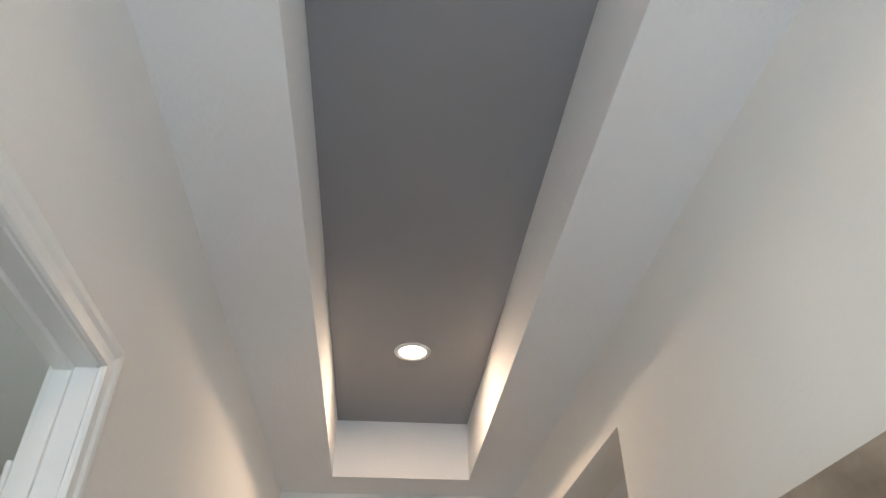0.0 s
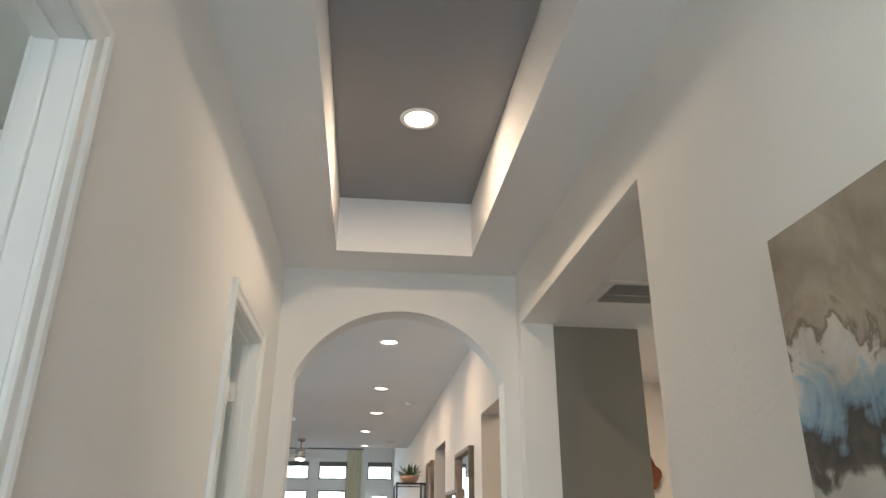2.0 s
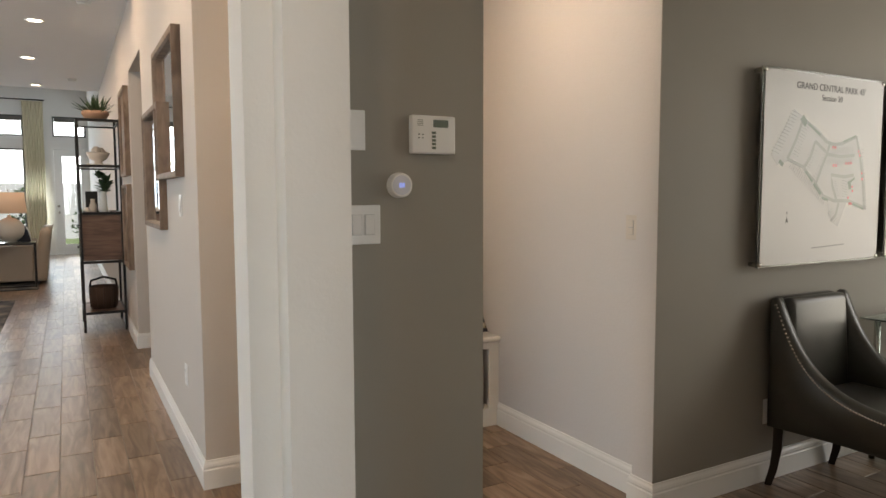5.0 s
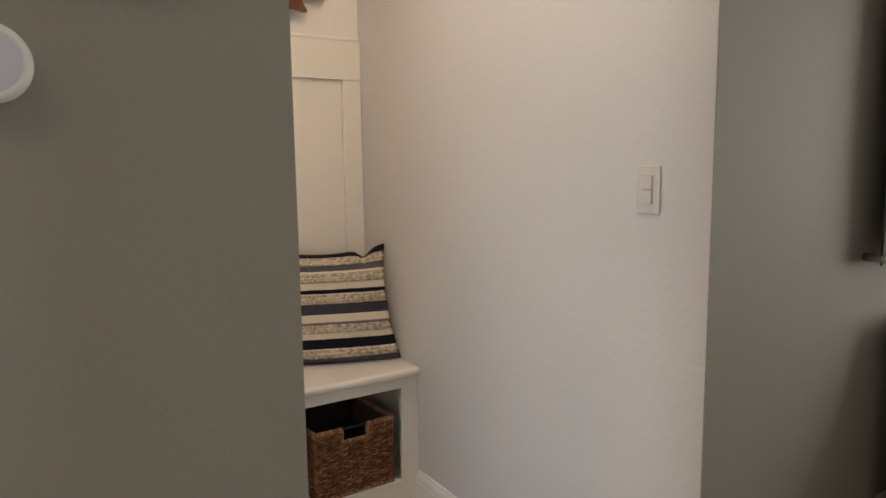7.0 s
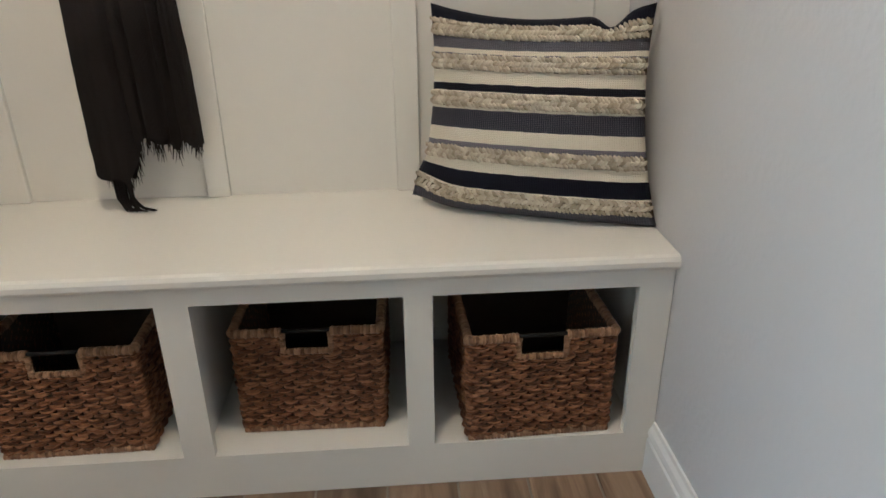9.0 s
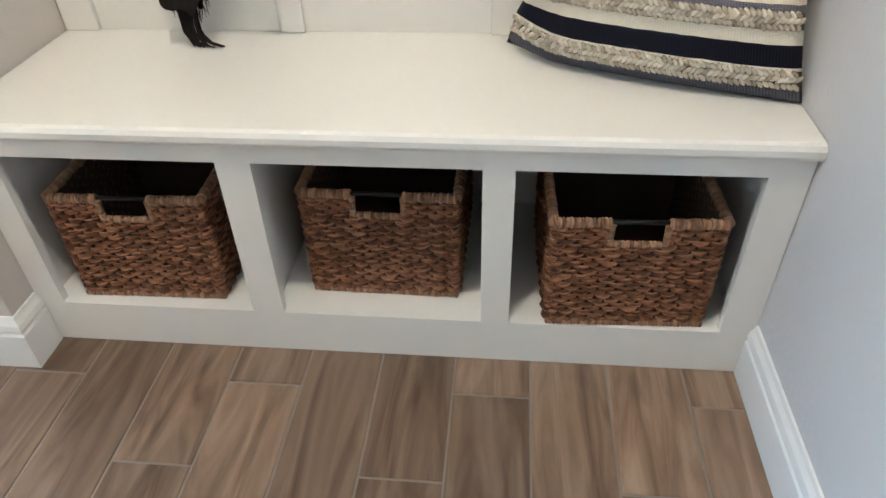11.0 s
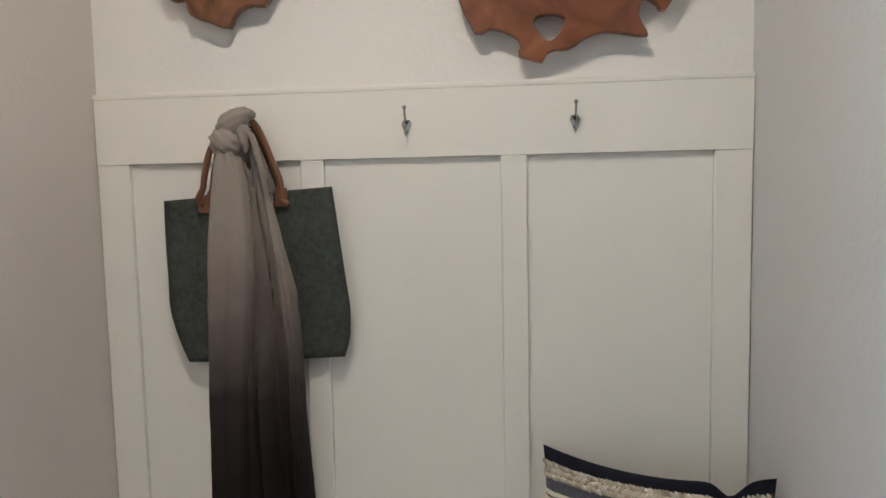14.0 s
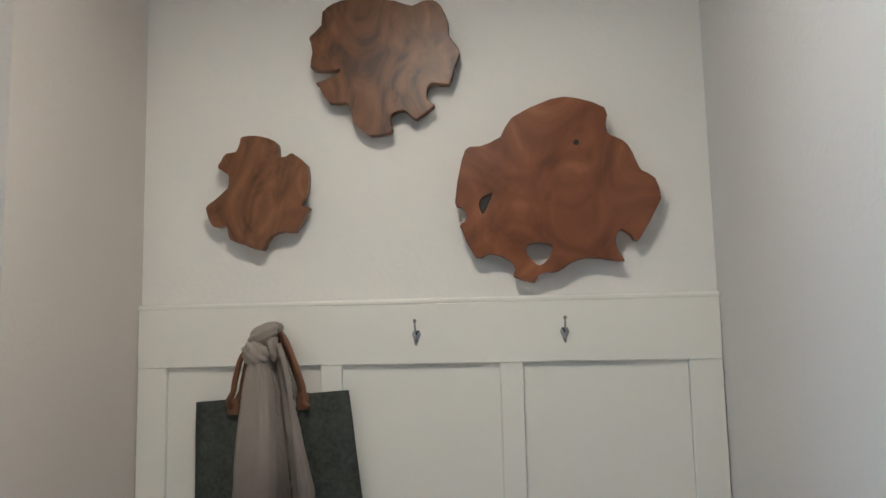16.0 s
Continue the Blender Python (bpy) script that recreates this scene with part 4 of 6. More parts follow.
def scarf_edges(z):
    """Left and right edge of the hanging cloth at a height."""
    zs = [0.70, 0.88, 1.08, 1.22, 1.36, 1.455, 1.587, 1.675]
    left = np.interp(z, zs, [1.190, 1.192, 1.198, 1.203, 1.208, 1.214, 1.228, 1.239])
    right = np.interp(z, zs, [1.436, 1.432, 1.420, 1.419, 1.410, 1.388, 1.356, 1.337])
    return float(left), float(right)


def scarf_bottom(u):
    return 0.715 - 0.012 * math.sin(21 * u + 0.5) - 0.085 * max(0.0, min(1.0, (0.42 - u) / 0.12)) * min(1.0, 0.4 + u * 4) - 0.03 * max(0.0, 1 - abs(u - 0.74) / 0.07)


def scarf_point(u, v, lay=0.0):
    z = 1.69 * (1 - v) + scarf_bottom(u) * v
    a, b = scarf_edges(z)
    fold = math.sin(u * 15.0 + 1.2 * math.sin(v * 3)) * 0.7 + math.sin(u * 34 + 2 * v) * 0.35 + math.sin(u * 7 - v) * 0.5
    fold -= 2.0 * math.exp(-((u - 0.44 - 0.05 * v) / 0.025) ** 2) + 1.7 * math.exp(-((u - 0.70 + 0.03 * v) / 0.03) ** 2) + 0.8 * math.exp(-((u - 0.22) / 0.03) ** 2)
    y = 1.800 - 0.009 * fold - 0.018 * math.sin(math.pi * min(1.0, u)) + 0.022 * v + lay
    x = a + (b - a) * (u + 0.018 * math.sin(u * 15 + 2))
    return Vector((x, y + 0.002 * noise.noise(Vector((u * 9, v * 12, 5))), z))


t = thing("scarf", "grey ombre gauze scarf knotted on a hook, frayed dark end", "scarf")
bm = bmesh.new()
NU, NV = 90, 60
g = [[bm.verts.new(scarf_point(i / NU, j / NV)) for i in range(NU + 1)] for j in range(NV + 1)]
g2 = [[bm.verts.new(scarf_point(i / NU, j / NV, 0.0018)) for i in range(NU + 1)] for j in range(NV + 1)]
for grid in (g, g2):
    for j in range(NV):
        for i in range(NU):
            bm.faces.new((grid[j][i], grid[j][i + 1], grid[j + 1][i + 1], grid[j + 1][i]))
for i in range(NU):
    bm.faces.new((g[NV][i], g[NV][i + 1], g2[NV][i + 1], g2[NV][i]))
part("cloth", bm, SCARF, t, "", True)
bm = bmesh.new()
for k in range(150):
    u = rng.random()
    p = scarf_point(u, 1.0) + Vector((0, rng.uniform(-0.002, 0.002), 0.004))
    ln = rng.uniform(0.018, 0.045)
    sway = rng.uniform(-0.008, 0.008)
    tube([p, p + Vector((sway * 0.4, 0, -ln * 0.5)), p + Vector((sway, rng.uniform(-0.003, 0.003), -ln))], 0.0009, 4, bm, radii=[0.0012, 0.0009, 0.0005])
part("fringe", bm, SCARF, t, "dark frayed thread fringe")
bm = bmesh.new()
for k in range(26):
    x0 = 1.212 + 0.040 * rng.random()
    y0 = 1.80 + rng.uniform(-0.006, 0.006)
    hook = rng.uniform(0.0, 0.05)
    tube([(x0, y0, 0.70), (x0 + 0.004, y0, 0.64), (x0 + 0.008, y0 - 0.004, 0.585), (x0 + 0.015 + hook * 0.4, y0 - 0.012, 0.562), (x0 + 0.018 + hook, y0 - 0.022, 0.5585)], 0.002, 5, bm, radii=[0.004, 0.0036, 0.0028, 0.002, 0.0012])
part("long_tassel", bm, SCARF, t, "long dark tassel touching the seat", True)
# two overlapping lengths in front of the back layer, with frayed selvedges


def fold_edge(z, front):
    zs = [0.62, 0.85, 1.08, 1.23, 1.38, 1.53, 1.61, 1.71]
    return float(np.interp(z, zs, [1.290, 1.282, 1.285, 1.305, 1.320, 1.319, 1.317, 1.306] if front else [1.392, 1.390, 1.387, 1.389, 1.371, 1.362, 1.356, 1.343]))


def length_point(u, v, front, lay=0.0):
    z = (1.692 if front else 1.725) * (1 - v) + (scarf_bottom(0.02 + 0.36 * u) if front else scarf_bottom(0.80 + 0.19 * u)) * v
    a, b = scarf_edges(z)
    x0, x1 = (a - 0.001, fold_edge(z, True)) if front else (fold_edge(z, False), b + 0.001)
    wave = 0.5 * math.sin(u * (9 if front else 6) + 1.4 * math.sin(2.2 * v)) + 0.3 * math.sin(u * 21 + 3 * v) * min(1.0, v * 3)
    curl = 0.028 * (max(0.0, abs(u - 0.5) - 0.36) / 0.14) ** 2
    y = (1.757 if front else 1.768) - 0.0045 * wave + curl + 0.014 * v - 0.006 * math.sin(math.pi * u) + lay
    y += 0.0025 * noise.noise(Vector((u * 7, v * 16, 3 if front else 9)))
    gather = math.exp(-v / 0.035)
    mid, slim = (1.272, 0.55) if front else (1.318, 0.75)
    x0, x1 = x0 + (mid - x0) * slim * gather, x1 + (mid - x1) * slim * gather
    y += 0.003 * gather * math.sin(u * 19)
    return Vector((x0 + (x1 - x0) * u + 0.0015 * noise.noise(Vector((u * 3, v * 22, 1))), y, z))


for front in (True, False):
    bm = bmesh.new()
    NU, NV = 36, 90
    g = [[bm.verts.new(length_point(i / NU, j / NV, front)) for i in range(NU + 1)] for j in range(NV + 1)]
    g2 = [[bm.verts.new(length_point(i / NU, j / NV, front, 0.0015)) for i in range(NU + 1)] for j in range(NV + 1)]
    for grid in (g, g2):
        for j in range(NV):
            for i in range(NU):
                bm.faces.new((grid[j][i], grid[j][i + 1], grid[j + 1][i + 1], grid[j + 1][i]))
    for j in range(NV):
        for i in (0, NU):
            bm.faces.new((g[j][i], g[j + 1][i], g2[j + 1][i], g2[j][i]))
    part("front_length" if front else "side_length", bm, SCARF, t, "", True)
    bm = bmesh.new()
    for k in range(260):
        v = 0.03 + 0.80 * k / 260
        p = length_point(1.0 if front else 0.0, v, front) + Vector((0, -0.004, 0))
        sx = rng.uniform(0.006, 0.018) * (1 if front else -1) * (1 if k % 4 else -0.6)
        tube([p, p + Vector((sx * 0.7, -0.003, -0.003 + rng.uniform(-0.004, 0.003))), p + Vector((sx, -0.001, -0.015 + rng.uniform(-0.008, 0.004)))], 0.0015, 4, bm)
    part("frayed_edge", bm, SCARF, t, "pale frayed selvedge")
# knot
bm = bmesh.new()
for (c, rad, tx) in (((1.271, 1.768, 1.702), (0.035, 0.028, 0.030), 28), ((1.285, 1.780, 1.746), (0.043, 0.028, 0.026), -36), ((1.315, 1.798, 1.764), (0.016, 0.018, 0.014), 10), ((1.309, 1.780, 1.716), (0.013, 0.018, 0.036), -12)):
    vs = bmesh.ops.create_uvsphere(bm, u_segments=28, v_segments=18, radius=1.0)["verts"]
    for v in vs:
        d = v.co.copy()
        v.co *= 1 + 0.06 * math.sin(11 * d.z + 4 * d.x) + 0.10 * noise.noise(d * 2.2) + 0.045 * math.sin(21 * d.z - 6 * d.x + 3 * noise.noise(d * 3))
    bmesh.ops.transform(bm, matrix=pose(*c, 0, tx, 0) @ Matrix.Diagonal((*rad, 1)), verts=vs)
part("knot", bm, SCARF, t, "loosely tied pale grey knot", True)

# sliced root slabs
ESPRESSO = mat("espresso_wood", (0.014, 0.009, 0.007), 0.35, grain=0.2, scale=40, spread=0.1)
SLAB = ramp(mat("polished_teak_root", (0.2, 0.08, 0.04), 0.33), [(0.28, (0.098, 0.031, 0.014)), (0.43, (0.160, 0.052, 0.021)), (0.58, (0.205, 0.072, 0.030)), (0.76, (0.290, 0.116, 0.052))], scale=4.0, stretch=(1.2, 0.4, 1.0), detail=14, distort=2.8, per_object=0.1)
SLABB = ramp(mat("brown_teak_root", (0.2, 0.09, 0.04), 0.40), [(0.33, (0.062, 0.024, 0.010)), (0.44, (0.130, 0.050, 0.019)), (0.56, (0.172, 0.070, 0.028)), (0.74, (0.240, 0.105, 0.044))], scale=5.0, stretch=(1.4, 0.4, 0.95), detail=13, distort=3.2, per_object=0.15)


def root_slab(cx, cz, outline, holes, material, label):
    t = thing("wood_slab", label, "wall decor", "root slabs on the wall", pose(cx, 0, cz))
    ol = soft_curve(outline, 2)
    ol = [(x + 0.002 * noise.noise(Vector((x * 40, z * 40, 1))), z + 0.002 * noise.noise(Vector((x * 40, z * 40, 7)))) for x, z in ol]
    bm = plate(ol, 1.838, 1.862, [soft_curve(hh, 3) for hh in holes])
    bmesh.ops.recalc_face_normals(bm, faces=bm.faces)
    rim = [e for e in bm.edges if len(e.link_faces) == 2 and e.calc_face_angle() > 1.0 and abs(e.verts[0].co.y - 1.838) < 1e-4 and abs(e.verts[1].co.y - 1.838) < 1e-4]
    bmesh.ops.bevel(bm, geom=rim, offset=0.0025, segments=2, affect='EDGES', profile=0.6)
    part("slab", bm, material, t)
    part("spacer", boxes((-0.02, 1.862, -0.02, 0.02, 1.8848, 0.02)), material, t)
    return t


root_slab(1.245, 2.12, [(-0.044, 0.156), (-0.007, 0.159), (0.030, 0.149), (0.055, 0.134), (0.058, 0.111), (0.063, 0.099), (0.081, 0.098), (0.096, 0.105), (0.136, 0.071), (0.140, 0.017), (0.128, -0.025), (0.122, -0.036), (0.143, -0.043), (0.134, -0.062), (0.103, -0.107), (0.073, -0.105), (0.042, -0.114), (0.027, -0.133), (0.015, -0.153), (-0.034, -0.138), (-0.072, -0.122), (-0.080, -0.099), (-0.088, -0.084), (-0.111, -0.086), (-0.127, -0.078), (-0.141, -0.034), (-0.119, -0.015), (-0.084, 0.017), (-0.078, 0.037), (-0.081, 0.055), (-0.109, 0.075), (-0.103, 0.091), (-0.087, 0.112), (-0.061, 0.117), (-0.050, 0.138)],
          [], SLABB, "small irregular brown root wood slice on the white wall")
root_slab(1.585, 2.455, [(-0.193, 0.075), (-0.189, 0.044), (-0.194, 0.005), (-0.174, -0.005), (-0.128, -0.008), (-0.113, -0.004), (-0.116, -0.015), (-0.136, -0.026), (-0.177, -0.039), (-0.171, -0.050), (-0.144, -0.095), (-0.101, -0.097), (-0.086, -0.113), (-0.076, -0.155), (-0.039, -0.187), (-0.024, -0.192), (0.024, -0.184), (0.024, -0.167), (0.022, -0.144), (0.037, -0.130), (0.059, -0.128), (0.074, -0.140), (0.093, -0.153), (0.138, -0.120), (0.134, -0.113), (0.122, -0.097), (0.123, -0.071), (0.139, -0.057), (0.182, -0.062), (0.195, -0.018), (0.207, 0.012), (0.207, 0.035), (0.182, 0.072), (0.182, 0.106), (0.163, 0.155), (0.141, 0.172), (0.110, 0.171), (0.084, 0.160), (0.041, 0.176), (-0.020, 0.189), (-0.082, 0.190), (-0.129, 0.182), (-0.161, 0.157), (-0.164, 0.121), (-0.195, 0.091)],
          [], SLABB, "medium irregular brown root wood slice on the white wall")
big = root_slab(2.035, 2.1, [(-0.140, 0.143), (-0.109, 0.194), (-0.006, 0.238), (0.059, 0.238), (0.130, 0.208), (0.131, 0.171), (0.134, 0.141), (0.155, 0.129), (0.183, 0.109), (0.202, 0.069), (0.214, 0.042), (0.248, 0.019), (0.259, -0.027), (0.252, -0.048), (0.199, -0.139), (0.179, -0.124), (0.159, -0.110), (0.145, -0.123), (0.141, -0.144), (0.150, -0.165), (0.162, -0.190), (0.128, -0.186), (0.087, -0.179), (0.052, -0.181), (0.024, -0.193), (-0.005, -0.212), (-0.033, -0.212), (-0.055, -0.220), (-0.065, -0.237), (-0.115, -0.223), (-0.112, -0.204), (-0.124, -0.182), (-0.152, -0.167), (-0.181, -0.162), (-0.212, -0.169), (-0.251, -0.087), (-0.236, -0.073), (-0.235, -0.052), (-0.249, -0.036), (-0.262, -0.025), (-0.242, 0.089), (-0.221, 0.121), (-0.195, 0.121)],
          [[(-0.199, -0.038), (-0.194, -0.016), (-0.165, -0.004), (-0.172, -0.024), (-0.182, -0.046), (-0.191, -0.057)], [(-0.077, -0.141), (-0.045, -0.136), (-0.017, -0.146), (-0.025, -0.171), (-0.039, -0.188), (-0.054, -0.192), (-0.074, -0.172), (-0.082, -0.158)]],
          SLAB, "large irregular reddish root wood slice with two holes")
part("wood_knot", turned([(0.0, 0.0006), (0.003, 0.0004), (0.0045, 0.0016), (0.0065, 0.0014), (0.008, 0.0)], 18, pose(0.054, 1.838, 0.120, 90, 0, 0)), ESPRESSO, big, "small dark round knot", True)
# ---------------------------------------------------------------- study
BOARD = mat("white_print_board", (0.62, 0.62, 0.615), 0.32, grain=0.005, scale=30, spread=0.005)
ACRYL = mat("acrylic_edge", (0.10, 0.11, 0.10), 0.06, spec=0.7)
ROAD = mat("map_road_grey", (0.27, 0.30, 0.285), 0.25)
LOT = mat("map_lot_tint", (0.47, 0.48, 0.49), 0.25)
LINE = mat("map_line", (0.10, 0.11, 0.13), 0.3)
GREEN = mat("map_green", (0.05, 0.12, 0.07), 0.3)
RED = mat("map_red", (0.75, 0.10, 0.10), 0.3)


def letters(text, size, x, y, z, parent, name="lettering", align='CENTER'):
    cu = bpy.data.curves.new("lettering", 'FONT')
    cu.body, cu.size, cu.align_x, cu.extrude = text, size, align, 0.0003
    tmp = new("lettering_curve", cu)
    dg = bpy.context.evaluated_depsgraph_get()
    me = bpy.data.meshes.new_from_object(tmp.evaluated_get(dg))
    bpy.data.objects.remove(tmp)
    me.transform(pose(x, y, z, 90, 0, 0))
    me.materials.clear()
    me.materials.append(INK)
    ob = new(name, me)
    ob.parent = parent
    return ob


def quad_strip(pts, width, y, bm=None):
    """A flat ribbon in x and z."""
    bm = bm or bmesh.new()
    ps = [Vector((p[0], 0, p[1])) for p in pts]
    rows_ = []
    for k, p in enumerate(ps):
        d = (ps[min(k + 1, len(ps) - 1)] - ps[max(k - 1, 0)]).normalized()
        nn = Vector((-d.z, 0, d.x)) * width / 2
        rows_.append((bm.verts.new((p.x + nn.x, y, p.z + nn.z)), bm.verts.new((p.x - nn.x, y, p.z - nn.z))))
    for a, b in zip(rows_, rows_[1:]):
        bm.faces.new((a[0], a[1], b[1], b[0]))
    return bm


def standoff(x, z, parent):
    part("standoff", turned([(0.011, -0.052), (0.011, 0.006), (0.009, 0.009), (0.0, 0.009)], 18, pose(x, 0, z, 90, 0, 0)), CHROME, parent, "steel standoff bolt", True)


def sign(x0, x1, z0, z1, label):
    t = thing("map_board", label, "sign", "", pose((x0 + x1) / 2, 0.060, (z0 + z1) / 2))
    w, h = (x1 - x0) / 2, (z1 - z0) / 2
    part("acrylic_sheet", boxes((-w - 0.012, 0.001, -h - 0.012, w + 0.012, 0.008, h + 0.012), bevel=0.001), CLEAR, t, "clear acrylic backing sheet")
    part("print", boxes((-w, -0.004, -h, w, 0.0005, h), bevel=0.0005), BOARD, t, "glossy white printed board")
    for sx in (-1, 1):
        for sz in (-1, 1):
            standoff(sx * (w - 0.004), sz * (h - 0.004), t)
    return t


t = sign(2.956, 3.905, 1.078, 1.983, "white acrylic subdivision map board on steel standoffs")
letters("GRAND CENTRAL PARK 45'", 0.0455, 0.035, -0.0045, 0.378, t, "title")
letters("Section 20", 0.040, 0.035, -0.0045, 0.332, t, "subtitle")
Y = -0.0046
# map: a block of lots with curved streets
out_poly = [(-0.26, 0.235), (-0.19, 0.20), (-0.08, 0.155), (0.02, 0.095), (0.12, 0.085), (0.25, 0.13), (0.31, 0.02), (0.345, -0.12), (0.365, -0.245), (0.27, -0.235), (0.19, -0.205), (0.12, -0.33), (0.085, -0.31), (0.04, -0.27),
            (0.03, -0.21), (-0.06, -0.13), (-0.12, -0.06), (-0.25, 0.0), (-0.375, -0.03), (-0.42, 0.02), (-0.36, 0.10)]
part("map_area", plate([(a, b) for a, b in out_poly], Y, Y + 0.0004), LOT, t, "pale lot plan")
Y2 = Y - 0.0003
streets = [[(-0.20, 0.195), (-0.11, 0.155), (0.0, 0.09), (0.06, 0.078), (0.13, 0.085), (0.25, 0.125)], [(-0.30, 0.0), (-0.18, -0.035), (-0.09, -0.10), (-0.01, -0.175), (0.08, -0.20), (0.20, -0.20), (0.36, -0.24)],
           [(-0.19, 0.19), (-0.24, 0.09), (-0.30, 0.0)], [(-0.09, 0.09), (-0.12, 0.02), (-0.17, -0.04)], [(0.03, 0.085), (0.01, 0.035), (-0.04, -0.05), (-0.07, -0.11)], [(0.01, 0.03), (0.12, 0.02), (0.24, 0.03)],
           [(0.10, -0.195), (0.06, -0.12), (0.05, -0.07), (0.16, -0.08), (0.24, -0.07)], [(0.25, 0.125), (0.29, 0.02), (0.325, -0.12), (0.345, -0.24)], [(0.12, -0.21), (0.10, -0.27), (0.06, -0.30)], [(-0.09, 0.09), (0.0, 0.04)]]
for s_ in streets:
    part("street", quad_strip(s_, 0.017, Y2), ROAD, t)
bm = bmesh.new()
for (a, b, n_, ln, ang) in (((-0.25, 0.22), (-0.39, 0.03), 14, 0.06, -15), ((-0.17, 0.16), (-0.24, 0.02), 11, 0.05, -20), ((-0.10, 0.05), (-0.15, -0.03), 8, 0.05, -20), ((0.0, 0.02), (-0.08, -0.10), 10, 0.05, -22),
                            ((-0.27, -0.02), (0.0, -0.20), 22, 0.05, 55), ((0.05, 0.05), (0.22, 0.055), 13, 0.03, 85), ((0.07, -0.10), (0.10, -0.17), 7, 0.05, -10), ((0.16, -0.10), (0.17, -0.18), 7, 0.05, -10),
                            ((0.02, -0.01), (0.22, 0.0), 14, 0.03, 85), ((0.30, 0.06), (0.345, -0.2), 16, 0.035, 10), ((0.05, -0.25), (0.09, -0.30), 6, 0.05, 35)):
    for k in range(n_):
        u = k / (n_ - 1)
        x, z = a[0] * (1 - u) + b[0] * u, a[1] * (1 - u) + b[1] * u
        dx, dz = ln / 2 * math.cos(radians(ang)), ln / 2 * math.sin(radians(ang))
        quad_strip([(x - dx, z - dz), (x + dx, z + dz)], 0.0020, Y2 - 0.0002, bm)
tagged(part("lot_lines", bm, LINE, t, "fine grey lot lines"), kind="stuff")
for pts, wd in ((((-0.20, 0.20), (-0.165, 0.165)), 0.035), (((-0.15, 0.172), (-0.05, 0.12)), 0.012), (((-0.36, -0.01), (-0.33, -0.03)), 0.02), (((-0.16, -0.055), (-0.10, -0.105)), 0.012), (((-0.09, -0.115), (-0.03, -0.165)), 0.018),
                (((-0.02, -0.185), (0.03, -0.195)), 0.012), (((0.20, -0.10), (0.215, -0.14)), 0.025), (((0.21, -0.105), (0.25, -0.085)), 0.012), (((0.24, -0.215), (0.34, -0.245)), 0.010), (((0.14, 0.095), (0.24, 0.125)), 0.008)):
    part("green_patch", quad_strip(pts, wd, Y2 - 0.0003), GREEN, t)
for x, z in ((0.055, 0.065), (0.075, 0.065), (0.065, -0.025), (0.085, -0.025), (0.17, -0.012), (0.19, -0.012), (0.21, -0.01), (0.275, 0.05), (0.285, 0.03), (0.31, -0.06), (0.315, -0.09), (0.23, -0.13), (0.235, -0.15), (0.20, -0.185), (0.21, -0.215), (0.225, -0.215)):
    part("sold_mark", quad_strip([(x - 0.007, z), (x + 0.007, z)], 0.012, Y2 - 0.0004), RED, t)
part("fine_print", quad_strip([(-0.09, -0.385), (0.18, -0.375)], 0.004, Y2), LINE, t, "unreadable fine print line")
part("north_arrow", plate([(-0.30, -0.262), (-0.288, -0.225), (-0.276, -0.262), (-0.288, -0.25)], Y2, Y2 + 0.0002), INK, t)
letters("N", 0.018, -0.288, -0.0045, -0.215, t, "north_letter")
for ob in t.children:
    if ob.name.split(".")[0] in ("map_area", "street", "lot_lines", "green_patch", "sold_mark"):
        ob.location.z += 0.045

t = sign(3.985, 4.96, 1.078, 1.983, "second white acrylic board with black line drawings")
rg = random.Random(11)
for k in range(26):
    x, z = -0.44 + 0.8 * rg.random(), -0.36 + 0.36 * rg.random()
    part("symbol", sweep([(x + 0.011 * math.cos(a * 0.7854), z + 0.014 * math.sin(a * 0.7854)) for a in range(8)], [(0, 0), (0, 0.0004), (0.002, 0.0004), (0.002, 0)], -1, lambda p, h: (p.x, -0.0043 - h, p.y), True), INK, t)
for z in (-0.05, -0.17, -0.26, -0.30):
    part("print_line", quad_strip([(-0.45, z), (-0.2, z)], 0.003, Y2), INK, t)

# leather armchair
HIDE = mat("dark_brown_leather", (0.056, 0.055, 0.047), 0.28, grain=0.15, scale=120, bump=0.0004, spread=0.15, big=6)
NAIL = mat("polished_nailhead", (0.85, 0.82, 0.76), 0.18, 1.0)
t = thing("leather_armchair", "dark brown leather armchair with swooping arms and nailhead trim", "chair", "", pose(3.352, 0.055, 0))


def swoop(d):
    """Height of the arm's edge at the distance d from the back."""
    return 0.475 + 0.445 * math.exp(-max(d, 0.0) / 0.155)


